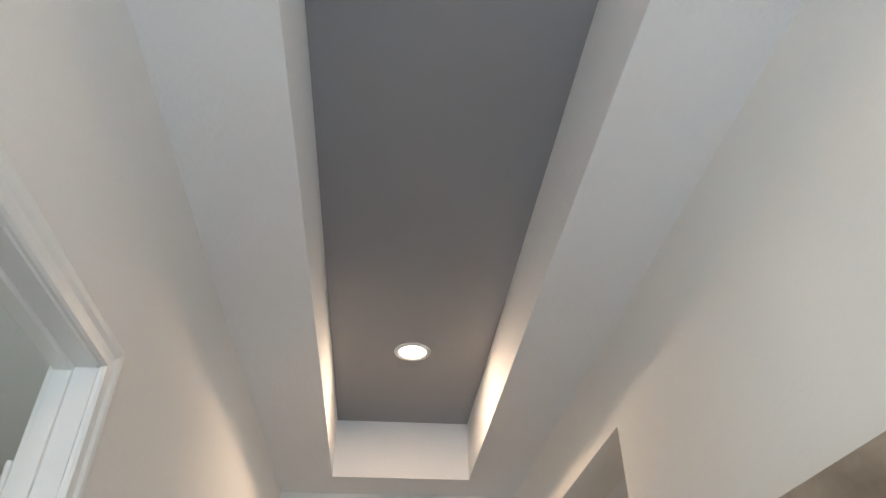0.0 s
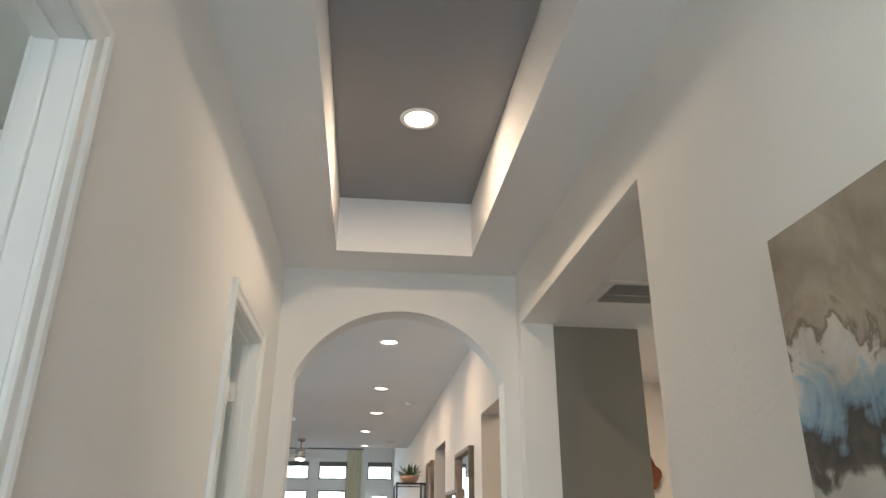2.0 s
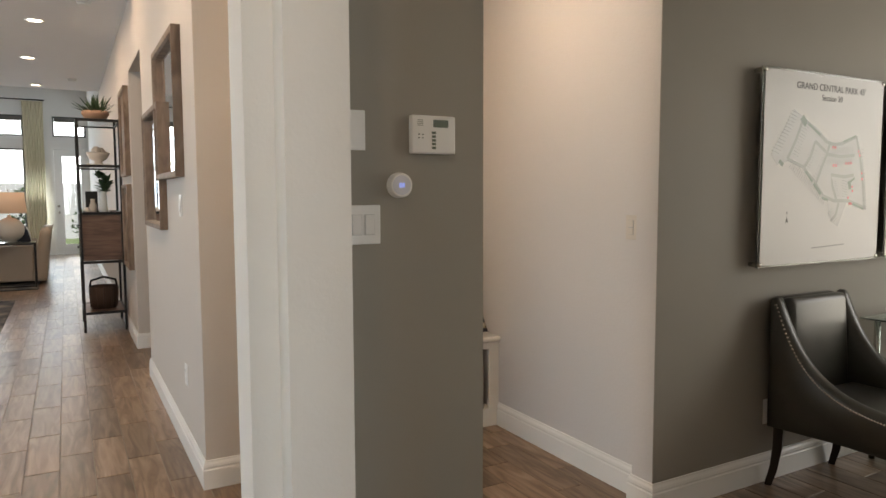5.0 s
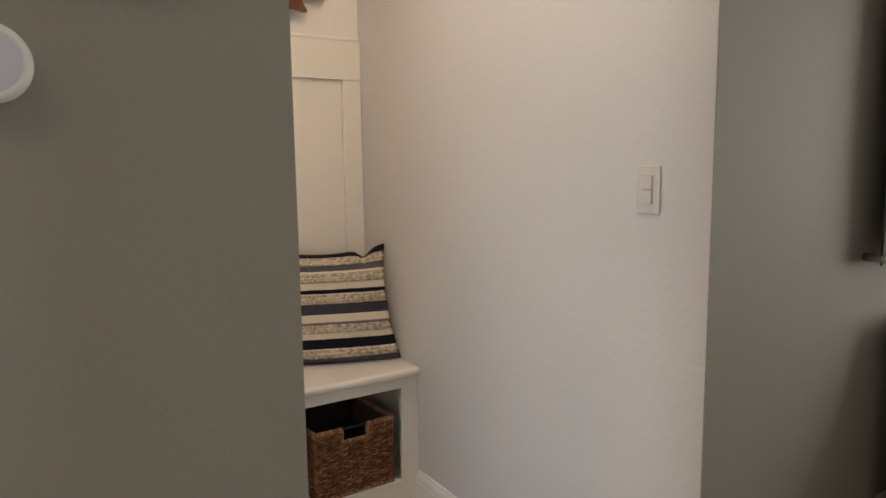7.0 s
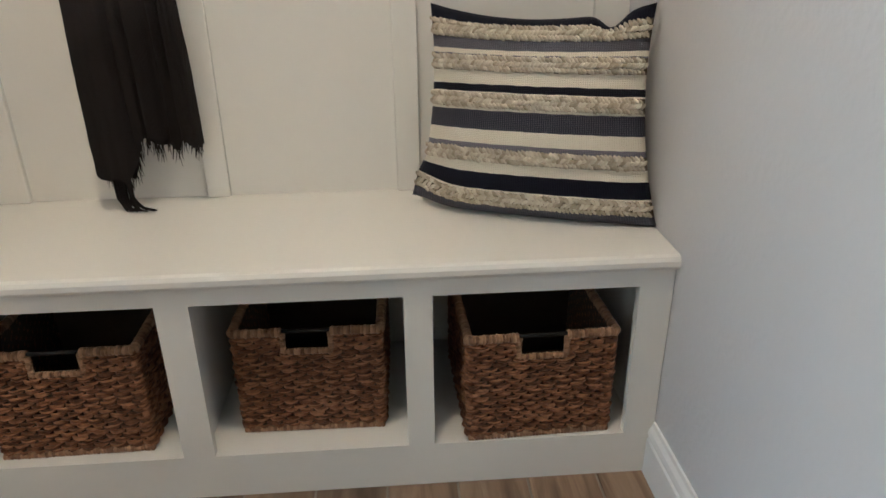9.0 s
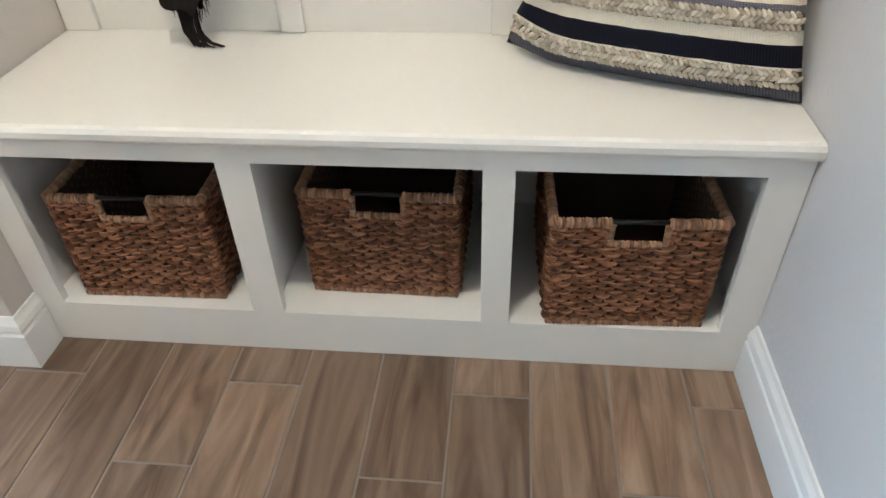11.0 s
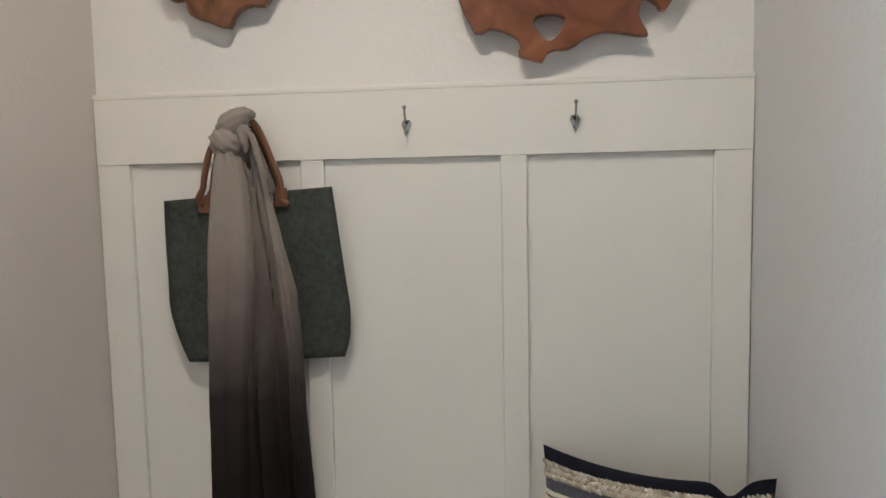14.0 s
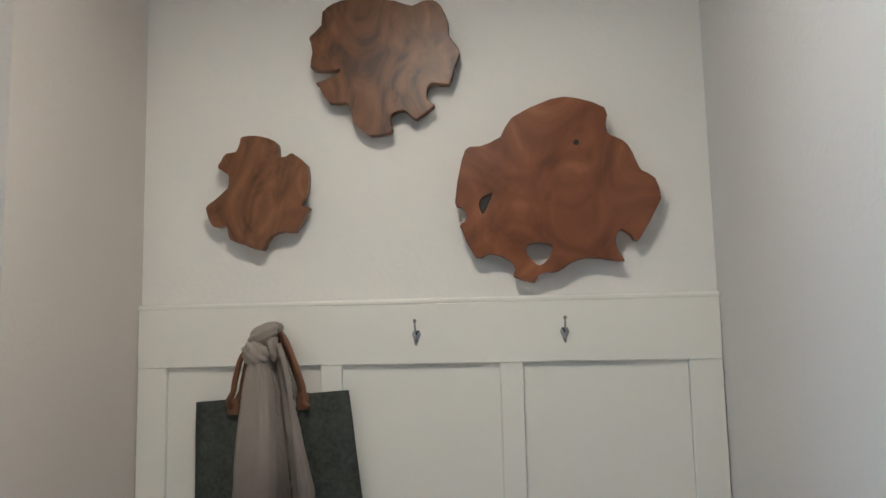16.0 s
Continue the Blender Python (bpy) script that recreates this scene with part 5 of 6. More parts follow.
def arm_panel(x, sgn):
    bm = bmesh.new()
    NN = 26
    rings = []
    for k in range(NN + 1):
        d = -0.030 + 0.605 * (k / NN) ** 1.25
        zt, zb = swoop(d), 0.30 + 0.03 * (d / 0.575)
        y = -d - 0.02
        th = 0.032
        ring = [(x - th, y, zb), (x + th, y, zb), (x + th, y, zt - 0.02), (x + th * 0.75, y, zt - 0.004), (x, y, zt + 0.004), (x - th * 0.75, y, zt - 0.004), (x - th, y, zt - 0.02)]
        rings.append([bm.verts.new(p) for p in ring])
    for a, b in zip(rings, rings[1:]):
        for j in range(7):
            bm.faces.new((a[j], a[(j + 1) % 7], b[(j + 1) % 7], b[j]))
    bm.faces.new(rings[0][::-1])
    bm.faces.new(rings[-1])
    arm = part("arm", bm, HIDE, t, "", True)
    for k in range(52):
        d = -0.006 + 0.55 * (k / 51) ** 1.22
        nb = bmesh.new()
        bmesh.ops.create_icosphere(nb, subdivisions=1, radius=0.0062, matrix=pose(x + sgn * 0.0325, -d - 0.02, swoop(d) - 0.032))
        part("nailhead", nb, NAIL, arm)


arm_panel(-0.258, -1)
arm_panel(0.258, 1)
bm = bmesh.new()
box(bm, -0.227, -0.062, 0.30, 0.227, 0.0, 0.918, bevel=0.026, seg=4, m=pose(0, 0, 0, -4, 0, 0))
part("back_shell", bm, HIDE, t, "", True)
bm = bmesh.new()
box(bm, -0.228, -0.118, 0.42, 0.228, -0.045, 0.915, bevel=0.034, seg=4, m=pose(0, 0, 0, -4, 0, 0))
part("back_cushion", bm, HIDE, t, "", True)
bm = bmesh.new()
box(bm, -0.224, -0.59, 0.36, 0.224, -0.085, 0.475, bevel=0.03, seg=4)
part("seat", bm, HIDE, t, "", True)
part("seat_rail", boxes((-0.226, -0.592, 0.29, 0.226, -0.03, 0.36), bevel=0.006), HIDE, t)
for x, y, sx, sy in ((-0.25, -0.03, -0.01, 0.045), (0.25, -0.03, 0.01, 0.045), (-0.25, -0.56, 0, -0.015), (0.25, -0.56, 0, -0.015)):
    pts = [(x, y, 0.31), (x + sx * 0.2, y + sy * 0.1, 0.2), (x + sx * 0.6, y + sy * 0.45, 0.09), (x + sx, y + sy, 0.0)]
    part("leg", tube(pts, 0.022, 4, radii=[0.032, 0.029, 0.025, 0.021]), ESPRESSO, t, "tapered espresso wood leg")

# glass table
t = thing("glass_table", "glass topped table with a lower glass shelf", "table", "", pose(4.27, -0.20, 0))
GT = mat("green_glass", (0.75, 0.9, 0.85), 0.02)
gb = GT.node_tree.nodes["Principled BSDF"]
gb.inputs["Transmission Weight"].default_value, gb.inputs["IOR"].default_value = 0.85, 1.5
part("glass_top", boxes((-0.46, -0.28, 0.750, 0.46, 0.27, 0.760), bevel=0.002), GT, t)
part("glass_shelf", boxes((-0.42, -0.24, 0.060, 0.42, 0.23, 0.068), bevel=0.002), GT, t)
for x in (-0.40, 0.40):
    for y in (-0.22, 0.21):
        part("leg", turned([(0.016, 0.0), (0.016, 0.7495)], 14, pose(x, y, 0)), CHROME, t, "chrome tube leg", True)
CARD = mat("white_card", (0.8, 0.8, 0.78), 0.6)
for x, y, a in ((-0.36, 0.16, 10), (-0.24, 0.16, -5)):
    c = thing("card_holder", "small clear holder with white business cards", "card holder", "card holders", pose(4.27 + x, -0.20 + y, 0.7605, 0, 0, a))
    part("base", boxes((-0.048, -0.022, 0, 0.048, 0.022, 0.004), bevel=0.001), CLEAR, c)
    bm = bmesh.new()
    box(bm, -0.045, -0.006, 0.0, 0.045, 0.008, 0.052, m=pose(0, 0, 0.0045, -12, 0, 0))
    part("cards", bm, CARD, c)
# ---------------------------------------------------------------- great room
# rear windows and patio door
FRAME = mat("dark_window_frame", (0.10, 0.10, 0.10), 0.5)
BLIND = mat("rolled_shade", (0.16, 0.15, 0.14), 0.8, grain=0.1, scale=60)


def window(name, x0, x1, z0, z1, shade=False):
    w = structure(name, sweep([(x0, z0), (x1, z0), (x1, z1), (x0, z1)], [(0, 0), (0, 0.05), (0.035, 0.05), (0.035, 0)], 1, lambda p, h: (p.x, 16.86 + h - 0.02, p.y), True), FRAME,
                  "tall fixed window with a slim dark frame", "window")
    p = part("pane", boxes((x0 + 0.035, 16.868, z0 + 0.035, x1 - 0.035, 16.874, z1 - 0.035)), GLASS, w)
    p.visible_shadow = False
    if shade:
        part("rolled_shade", boxes((x0 + 0.036, 16.845, z1 - 0.13, x1 - 0.036, 16.862, z1 - 0.036), bevel=0.005), BLIND, w, "dark shade rolled up")
    return w


for k, (a, b) in enumerate(XS):
    window(f"window_{2 * k + 1}", a, b, 2.82, 3.30, True)
    if k < 4:
        window(f"window_{2 * k + 2}", a, b, 0.52, 2.52)
d = structure("door_3", sweep([(-0.06, 0.0), (-0.06, 2.52), (0.64, 2.52), (0.64, 0.0)], [(0, -0.001), (0, 0.02), (0.05, 0.022), (0.05, -0.001)], 1, lambda p, h: (p.x, 16.80 - h, p.y)), TRIM, "white full-glass patio door with white casing", "door")
part("door_slab", plate([(-0.058, 0.01), (0.638, 0.01), (0.638, 2.518), (-0.058, 2.518)], 16.83, 16.87, [[(0.11, 0.25), (0.50, 0.25), (0.50, 2.36), (0.11, 2.36)]]), TRIM, d)
p = part("pane", boxes((0.10, 16.848, 0.24, 0.51, 16.853, 2.37)), GLASS, d)
p.visible_shadow = False
for z, nm in ((1.02, "door_knob"), (1.17, "deadbolt")):
    part(nm, turned([(0.026, 0.0), (0.026, 0.008), (0.010, 0.012), (0.012, 0.035), (0.026, 0.045), (0.026, 0.058), (0.0, 0.066)] if nm == "door_knob" else [(0.026, 0.0), (0.026, 0.014), (0.0, 0.018)], 18, pose(0.0, 16.83, z, 90, 0, 0)), CHROME, d, "", True)

# curtain and rod
LINEN = ramp(mat("striped_linen", (0.6, 0.5, 0.33), 0.95, spec=0.1), [(0.35, (0.76, 0.69, 0.53)), (0.6, (0.86, 0.82, 0.70))], "BANDS", 6.0, (0, 0, 1), 1, 0.3)
t = thing("curtain", "tall cream and tan banded linen curtain panel", "curtain")
bm = bmesh.new()
rows_ = []
for j in range(25):
    z = 3.62 - 3.58 * j / 24
    rows_.append([bm.verts.new((-0.66 + 0.42 * i / 70 + 0.004 * math.sin(j * 0.7 + i), 16.70 + 0.035 * math.sin(i * 0.72) * (0.8 + 0.2 * j / 24), z)) for i in range(71)])
for a, b in zip(rows_, rows_[1:]):
    for i in range(70):
        bm.faces.new((a[i], a[i + 1], b[i + 1], b[i]))
part("panel", bm, LINEN, t, "", True)
r_ = thing("curtain_rod", "thin dark metal curtain rod above the windows", "curtain rod")
part("rod", tube([(-5.6, 16.70, 3.65), (-0.2, 16.70, 3.65)], 0.014, 10), BLACKMETAL, r_, "", True)
for x in (-5.4, -3.5, -1.6, -0.24):
    part("bracket", tube([(x, 16.70, 3.65), (x, 16.80, 3.65)], 0.008, 6), BLACKMETAL, r_)

# gallery frames
BARN = ramp(mat("weathered_brown_frame", (0.25, 0.18, 0.13), 0.6), [(0.3, (0.13, 0.088, 0.062)), (0.55, (0.22, 0.155, 0.112)), (0.8, (0.31, 0.235, 0.18))], scale=8, stretch=(2, 1, 0.6), detail=7, distort=1.0)


def wall_frame(y0, y1, z0, z1, mirror, label):
    t = thing("wall_mirror" if mirror else "wall_panel_art", label, "mirror" if mirror else "wall art", "gallery frames")
    to3 = lambda p, h: (0.69 - h, p.x, p.y)
    part("frame", sweep([(y0, z0), (y1, z0), (y1, z1), (y0, z1)], [(0, 0), (0, 0.045), (0.008, 0.046), (0.028, 0.044), (0.036, 0.030), (0.036, 0)], 1, to3, True), BARN, t)
    if mirror:
        part("mirror_glass", boxes((0.682, y0 + 0.0365, z0 + 0.0365, 0.686, y1 - 0.0365, z1 - 0.0365)), MIRROR, t)
    else:
        part("panel", boxes((0.668, y0 + 0.0365, z0 + 0.0365, 0.686, y1 - 0.0365, z1 - 0.0365)), BARN, t)


wall_frame(1.73, 2.62, 1.51, 2.275, True, "wide brown wooden framed mirror on the cream wall")
wall_frame(2.45, 3.36, 1.205, 1.975, True, "brown wooden framed mirror overlapping its neighbour's height")
wall_frame(4.95, 5.62, 1.60, 2.42, False, "carved brown wooden wall panel above its pair")
wall_frame(4.95, 5.62, 0.72, 1.52, False, "carved brown wooden wall panel below its pair")

# iron shelf unit
WALNUT = ramp(mat("walnut_veneer", (0.2, 0.1, 0.06), 0.45), [(0.3, (0.085, 0.042, 0.026)), (0.55, (0.15, 0.080, 0.050)), (0.8, (0.21, 0.125, 0.082))], scale=4, stretch=(1, 1, 8), detail=7, distort=0.6)
SX0, SX1, SY0, SY1 = 0.275, 0.662, 5.88, 6.62
t = thing("shelf_unit", "tall black iron shelf unit with a brown wooden drawer box", "shelf")
for x in (SX0, SX1):
    for y in (SY0, SY1):
        part("post", boxes((x - 0.012, y - 0.012, 0.0, x + 0.012, y + 0.012, 2.20), bevel=0.002), BLACKMETAL, t)
for z in (0.20, 0.73, 1.235, 1.72, 2.185):
    part("shelf_frame", boxes((SX0 + 0.012, SY0 - 0.010, z - 0.015, SX1 - 0.012, SY0 + 0.010, z + 0.012), (SX0 + 0.012, SY1 - 0.010, z - 0.015, SX1 - 0.012, SY1 + 0.010, z + 0.012),
         (SX0 - 0.010, SY0 + 0.012, z - 0.015, SX0 + 0.010, SY1 - 0.012, z + 0.012), (SX1 - 0.010, SY0 + 0.012, z - 0.015, SX1 + 0.010, SY1 - 0.012, z + 0.012)), BLACKMETAL, t)
    if z not in (0.73,):
        part("shelf_board", boxes((SX0 + 0.0105, SY0 + 0.0105, z - 0.008, SX1 - 0.0105, SY1 - 0.0105, z + 0.006)), WALNUT if z < 0.5 else ACRYL, t)
body = part("drawer_box", boxes((SX0 + 0.0125, SY0 + 0.0125, 0.745, SX1 - 0.0125, SY1 - 0.0125, 1.218), bevel=0.002), WALNUT, t, "brown wooden drawer box")
for z0, z1 in ((0.76, 0.98), (0.99, 1.205)):
    fr = part("drawer_front", boxes((SX0 - 0.006, SY0 + 0.03, z0, SX0 + 0.0125, SY1 - 0.03, z1), bevel=0.002), WALNUT, body)
    part("knob", turned([(0.006, 0), (0.006, 0.014), (0.014, 0.02), (0.012, 0.028), (0, 0.03)], 14, pose(SX0 - 0.006, (SY0 + SY1) / 2, (z0 + z1) / 2, 0, -90, 0)), BLACKMETAL, body)

# things on the shelf
LEAF = mat("green_leaf", (0.045, 0.085, 0.035), 0.5, grain=0.3, scale=30, spread=0.2)
CERAM = mat("cream_ceramic", (0.62, 0.54, 0.46), 0.4, grain=0.06, scale=40, spread=0.05)
rg = random.Random(3)


def leaves(bm, c, n, spread, length, width, droop=0.4):
    for k in range(n):
        a = rg.uniform(0, 2 * math.pi)
        el = rg.uniform(0.15, 1.35)
        d = Vector((math.cos(a) * math.cos(el), math.sin(a) * math.cos(el), math.sin(el)))
        L = length * rg.uniform(0.6, 1.1)
        s = d.cross(Vector((0, 0, 1))).normalized() * width * rg.uniform(0.7, 1.2)
        p0 = Vector(c) + Vector((rg.uniform(-1, 1), rg.uniform(-1, 1), 0)) * spread
        p1, p2 = p0 + d * L * 0.55, p0 + d * L + Vector((0, 0, -droop * L * 0.3))
        a0, a1, a2, a3 = bm.verts.new(p0), bm.verts.new(p1 + s), bm.verts.new(p2), bm.verts.new(p1 - s)
        bm.faces.new((a0, a1, a2, a3))


t = thing("succulent_bowl", "spiky green succulent in a rough terracotta bowl", "plant", "", pose(0.46, 6.15, 2.1915))
part("bowl", turned([(0.05, 0.0), (0.10, 0.03), (0.135, 0.08), (0.125, 0.11), (0.11, 0.11), (0.10, 0.07)], 22), mat("terracotta", (0.36, 0.22, 0.15), 0.8, grain=0.15, scale=40, spread=0.1), t, "", True)
bm = bmesh.new()
leaves(bm, (0, 0, 0.08), 90, 0.06, 0.24, 0.010, 0.2)
tagged(part("leaves", bm, LEAF, t), kind="stuff")
t = thing("book", "pale stacked book lying flat on the shelf", "book", "", pose(0.47, 6.2, 1.7265))
part("cover", boxes((-0.11, -0.15, 0.0, 0.11, 0.15, 0.022), bevel=0.003), CERAM, t)
t = thing("ceramic_bowl", "footed cream ceramic bowl on a book", "bowl", "", pose(0.47, 6.18, 1.749))
part("body", turned([(0.045, 0.0), (0.05, 0.012), (0.035, 0.022), (0.085, 0.06), (0.115, 0.115), (0.108, 0.125), (0.095, 0.11), (0.06, 0.06), (0.0, 0.05)], 26), CERAM, t, "", True)
part("shell", turned([(0.0, 0.0), (0.04, 0.02), (0.055, 0.06), (0.03, 0.10), (0.0, 0.11)], 14, pose(-0.03, 0, 0.085, 20, 15, 0)), CERAM, t, "rough coral pieces", True)
part("shell", turned([(0.0, 0.0), (0.04, 0.02), (0.05, 0.05), (0.03, 0.09), (0.0, 0.10)], 14, pose(0.04, 0.02, 0.085, -20, -10, 0)), CERAM, t, "rough coral pieces", True)
t = thing("vase_with_greenery", "clear glass vase holding dark green foliage stems", "vase", "", pose(0.50, 6.16, 1.2415))
VG = mat("vase_glass", (0.75, 0.78, 0.76), 0.1, spec=0.6)
part("vase", turned([(0.04, 0.0), (0.045, 0.01), (0.04, 0.10), (0.035, 0.20), (0.042, 0.22), (0.034, 0.215), (0.0, 0.02)], 20), VG, t, "", True)
bm = bmesh.new()
for k in range(4):
    leaves(bm, (rg.uniform(-0.04, 0.04), rg.uniform(-0.04, 0.04), 0.21 + 0.05 * k), 22, 0.02, 0.13, 0.024)
tagged(part("foliage", bm, LEAF, t), kind="stuff")
for dx, h in ((-0.10, 0.14), (-0.15, 0.05)):
    t = thing("shelf_vase", "small pale ceramic vase on the shelf", "vase", "", pose(0.50 + dx, 6.12, 1.2415))
    part("body", turned([(0.03, 0.0), (0.04, h * 0.4), (0.02, h * 0.8), (0.024, h), (0.0, h * 0.95)], 16), CERAM, t, "", True)
t = thing("picture_frame", "small dark leaning picture frame on the shelf", "picture frame", "", pose(0.40, 6.45, 1.2415))
bm = bmesh.new()
box(bm, -0.06, -0.008, 0, 0.06, 0.008, 0.22, m=pose(0, 0, 0.002, -8, 0, 0))
part("frame", bm, BLACKMETAL, t)
WICK = mat("dark_wicker", (0.06, 0.032, 0.02), 0.7, grain=0.35, scale=90, bump=0.003)
t = thing("wicker_basket", "dark brown wicker basket with a leather handle", "basket", "", pose(0.47, 6.2, 0.2065))
part("body", turned([(0.12, 0.0), (0.14, 0.10), (0.145, 0.24), (0.135, 0.24), (0.12, 0.02), (0.0, 0.02)], 28), WICK, t, "", True)
part("handle", tube([(-0.13, 0, 0.23), (-0.12, 0, 0.30), (0, 0, 0.335), (0.12, 0, 0.30), (0.13, 0, 0.23)], 0.012, 8), BLACKMETAL, t, "", True)
for k in range(5):
    a = -1.2 + 0.6 * k
    part("strap", tube([(0.146 * math.sin(a) * 0.9, -0.146 * math.cos(a) * 0.96, 0.02), (0.146 * math.sin(a), -0.15 * math.cos(a), 0.23)], 0.012, 5), WICK, t)

# kitchen island
STONE = mat("white_quartz", (0.78, 0.78, 0.77), 0.12, grain=0.03, scale=20, spread=0.03)
DARKCAB = mat("espresso_cabinet", (0.022, 0.018, 0.016), 0.35, grain=0.15, scale=30, spread=0.1)
t = thing("kitchen_island", "dark kitchen island with a white quartz worktop", "island")
part("worktop", boxes((-2.5, 3.95, 0.885, -1.185, 6.70, 0.925), bevel=0.004), STONE, t, "white quartz worktop")
part("cabinet", boxes((-2.4, 4.02, 0.0, -1.21, 4.90, 0.884)), DARKCAB, t)
part("corner_post", boxes((-1.32, 4.905, 0.0, -1.20, 5.02, 0.884), bevel=0.004), TRIM, t, "white end post")
part("support", boxes((-2.4, 6.3, 0.0, -1.9, 6.6, 0.884), bevel=0.004), DARKCAB, t)
for y0, y1 in ((4.05, 4.45), (4.48, 4.88)):
    part("end_panel", sweep([(y0, 0.12), (y1, 0.12), (y1, 0.84), (y0, 0.84)], [(0, 0), (0, 0.016), (0.06, 0.016), (0.06, 0)], 1, lambda p, h: (-1.21 + h, p.x, p.y), True), DARKCAB, t)

# rugs
RUG = ramp(mat("blue_grey_rug", (0.2, 0.2, 0.22), 0.98, spec=0.05), [(0.3, (0.035, 0.042, 0.055)), (0.48, (0.12, 0.125, 0.135)), (0.6, (0.25, 0.23, 0.21)), (0.78, (0.38, 0.35, 0.31))], scale=2.6, stretch=(1.0, 0.8, 1), detail=9, distort=0.15)
DARKBIND = mat("black_rug_binding", (0.015, 0.015, 0.016), 0.95)
for x0, y0, x1, y1, lab in ((-3.4, 5.98, -0.50, 8.80, "worn blue and beige low-pile rug under the dining chairs"), (-3.6, 9.98, -0.27, 13.3, "faded blue grey rug under the sofa group")):
    t = thing("area_rug", lab, "rug")
    part("carpet", boxes((x0, y0, 0.0, x1, y1, 0.011), bevel=0.003), RUG, t)
    part("binding", boxes((x0, y0 - 0.02, 0.0, x1, y0 - 0.0005, 0.009)), DARKBIND, t)
    part("binding", boxes((x0, y1 + 0.0005, 0.0, x1, y1 + 0.02, 0.009)), DARKBIND, t)

# dining chair
OATMEAL = mat("oatmeal_upholstery", (0.48, 0.42, 0.36), 0.95, grain=0.08, scale=150, bump=0.0008, spread=0.05, spec=0.1)


def dining_chair(m):
    t = thing("dining_chair", "oatmeal upholstered parsons chair with black legs", "chair", "dining chairs", m)
    bm = bmesh.new()
    box(bm, -0.46, -0.24, 0.40, 0.02, 0.24, 0.50, bevel=0.03, seg=3)
    part("seat", bm, OATMEAL, t, "", True)
    bm = bmesh.new()
    rings = []
    for k in range(9):
        z = 0.40 + 0.64 * k / 8
        off = 0.02 + 0.13 * (k / 8) ** 1.3
        th = 0.075 - 0.025 * k / 8
        w = 0.235 + 0.012 * math.sin(k / 8 * 3.1)
        rings.append([bm.verts.new((off - th, -w, z)), bm.verts.new((off, -w, z)), bm.verts.new((off, w, z)), bm.verts.new((off - th, w, z))])
    for a, b in zip(rings, rings[1:]):
        for j in range(4):
            bm.faces.new((a[j], a[(j + 1) % 4], b[(j + 1) % 4], b[j]))
    bm.faces.new(rings[0][::-1])
    bm.faces.new(rings[-1])
    bmesh.ops.bevel(bm, geom=[e for e in bm.edges], offset=0.012, segments=2, affect='EDGES')
    part("backrest", bm, OATMEAL, t, "", True)
    for x, y, sx in ((-0.42, -0.2, 0.0), (-0.42, 0.2, 0.0), (-0.02, -0.2, 0.10), (-0.02, 0.2, 0.10)):
        part("leg", tube([(x, y, 0.42), (x + sx * 0.5, y, 0.2), (x + sx, y, 0.0115)], 0.02, 4, radii=[0.028, 0.024, 0.017]), ESPRESSO, t, "black tapered leg")
    return t


ch = dining_chair(pose(-0.93, 7.50, 0, 0, 0, -16))
copy_thing(ch, pose(-1.9, 8.3, 0, 0, 0, 150))

# sofa with console and lamp behind it
SOFA = mat("beige_sofa_fabric", (0.45, 0.38, 0.31), 0.95, grain=0.06, scale=140, bump=0.0008, spread=0.05, spec=0.1)
NAVY = mat("navy_velvet", (0.012, 0.018, 0.035), 0.9, grain=0.1, scale=60)
t = thing("sofa", "beige upholstered sofa with a curved high back", "sofa")
bm = bmesh.new()
box(bm, -1.02, 10.80, 0.10, -0.28, 12.62, 0.42, bevel=0.03, seg=3)
part("base", bm, SOFA, t, "", True)
bm = bmesh.new()
rings = []
for k in range(11):
    z = 0.06 + 0.82 * k / 10
    off = -0.17 + 0.095 * (k / 10) ** 1.4
    th = 0.19 - 0.045 * k / 10
    rings.append([bm.verts.new((off - th, 10.625, z)), bm.verts.new((off, 10.625, z)), bm.verts.new((off, 12.80, z)), bm.verts.new((off - th, 12.80, z))])
for a, b in zip(rings, rings[1:]):
    for j in range(4):
        bm.faces.new((a[j], a[(j + 1) % 4], b[(j + 1) % 4], b[j]))
bm.faces.new(rings[0][::-1])
bm.faces.new(rings[-1])
bmesh.ops.bevel(bm, geom=[e for e in bm.edges if abs(e.calc_face_angle(0)) > 0.8], offset=0.045, segments=4, affect='EDGES')
part("back", bm, SOFA, t, "", True)
for y0, y1 in ((10.61, 10.80), (12.62, 12.81)):
    bm = bmesh.new()
    box(bm, -1.04, y0, 0.06, -0.345, y1, 0.63, bevel=0.035, seg=4)
    part("arm", bm, SOFA, t, "", True)
for y in (10.82, 11.72):
    bm = bmesh.new()
    box(bm, -1.04, y, 0.422, -0.36, y + 0.88, 0.56, bevel=0.05, seg=3)
    part("seat_cushion", bm, SOFA, t, "", True)
for x, y in ((-0.98, 10.67), (-0.30, 10.67), (-0.98, 12.75), (-0.30, 12.75)):
    part("foot", boxes((x - 0.03, y - 0.03, 0.0115, x + 0.03, y + 0.03, 0.07)), ESPRESSO, t)


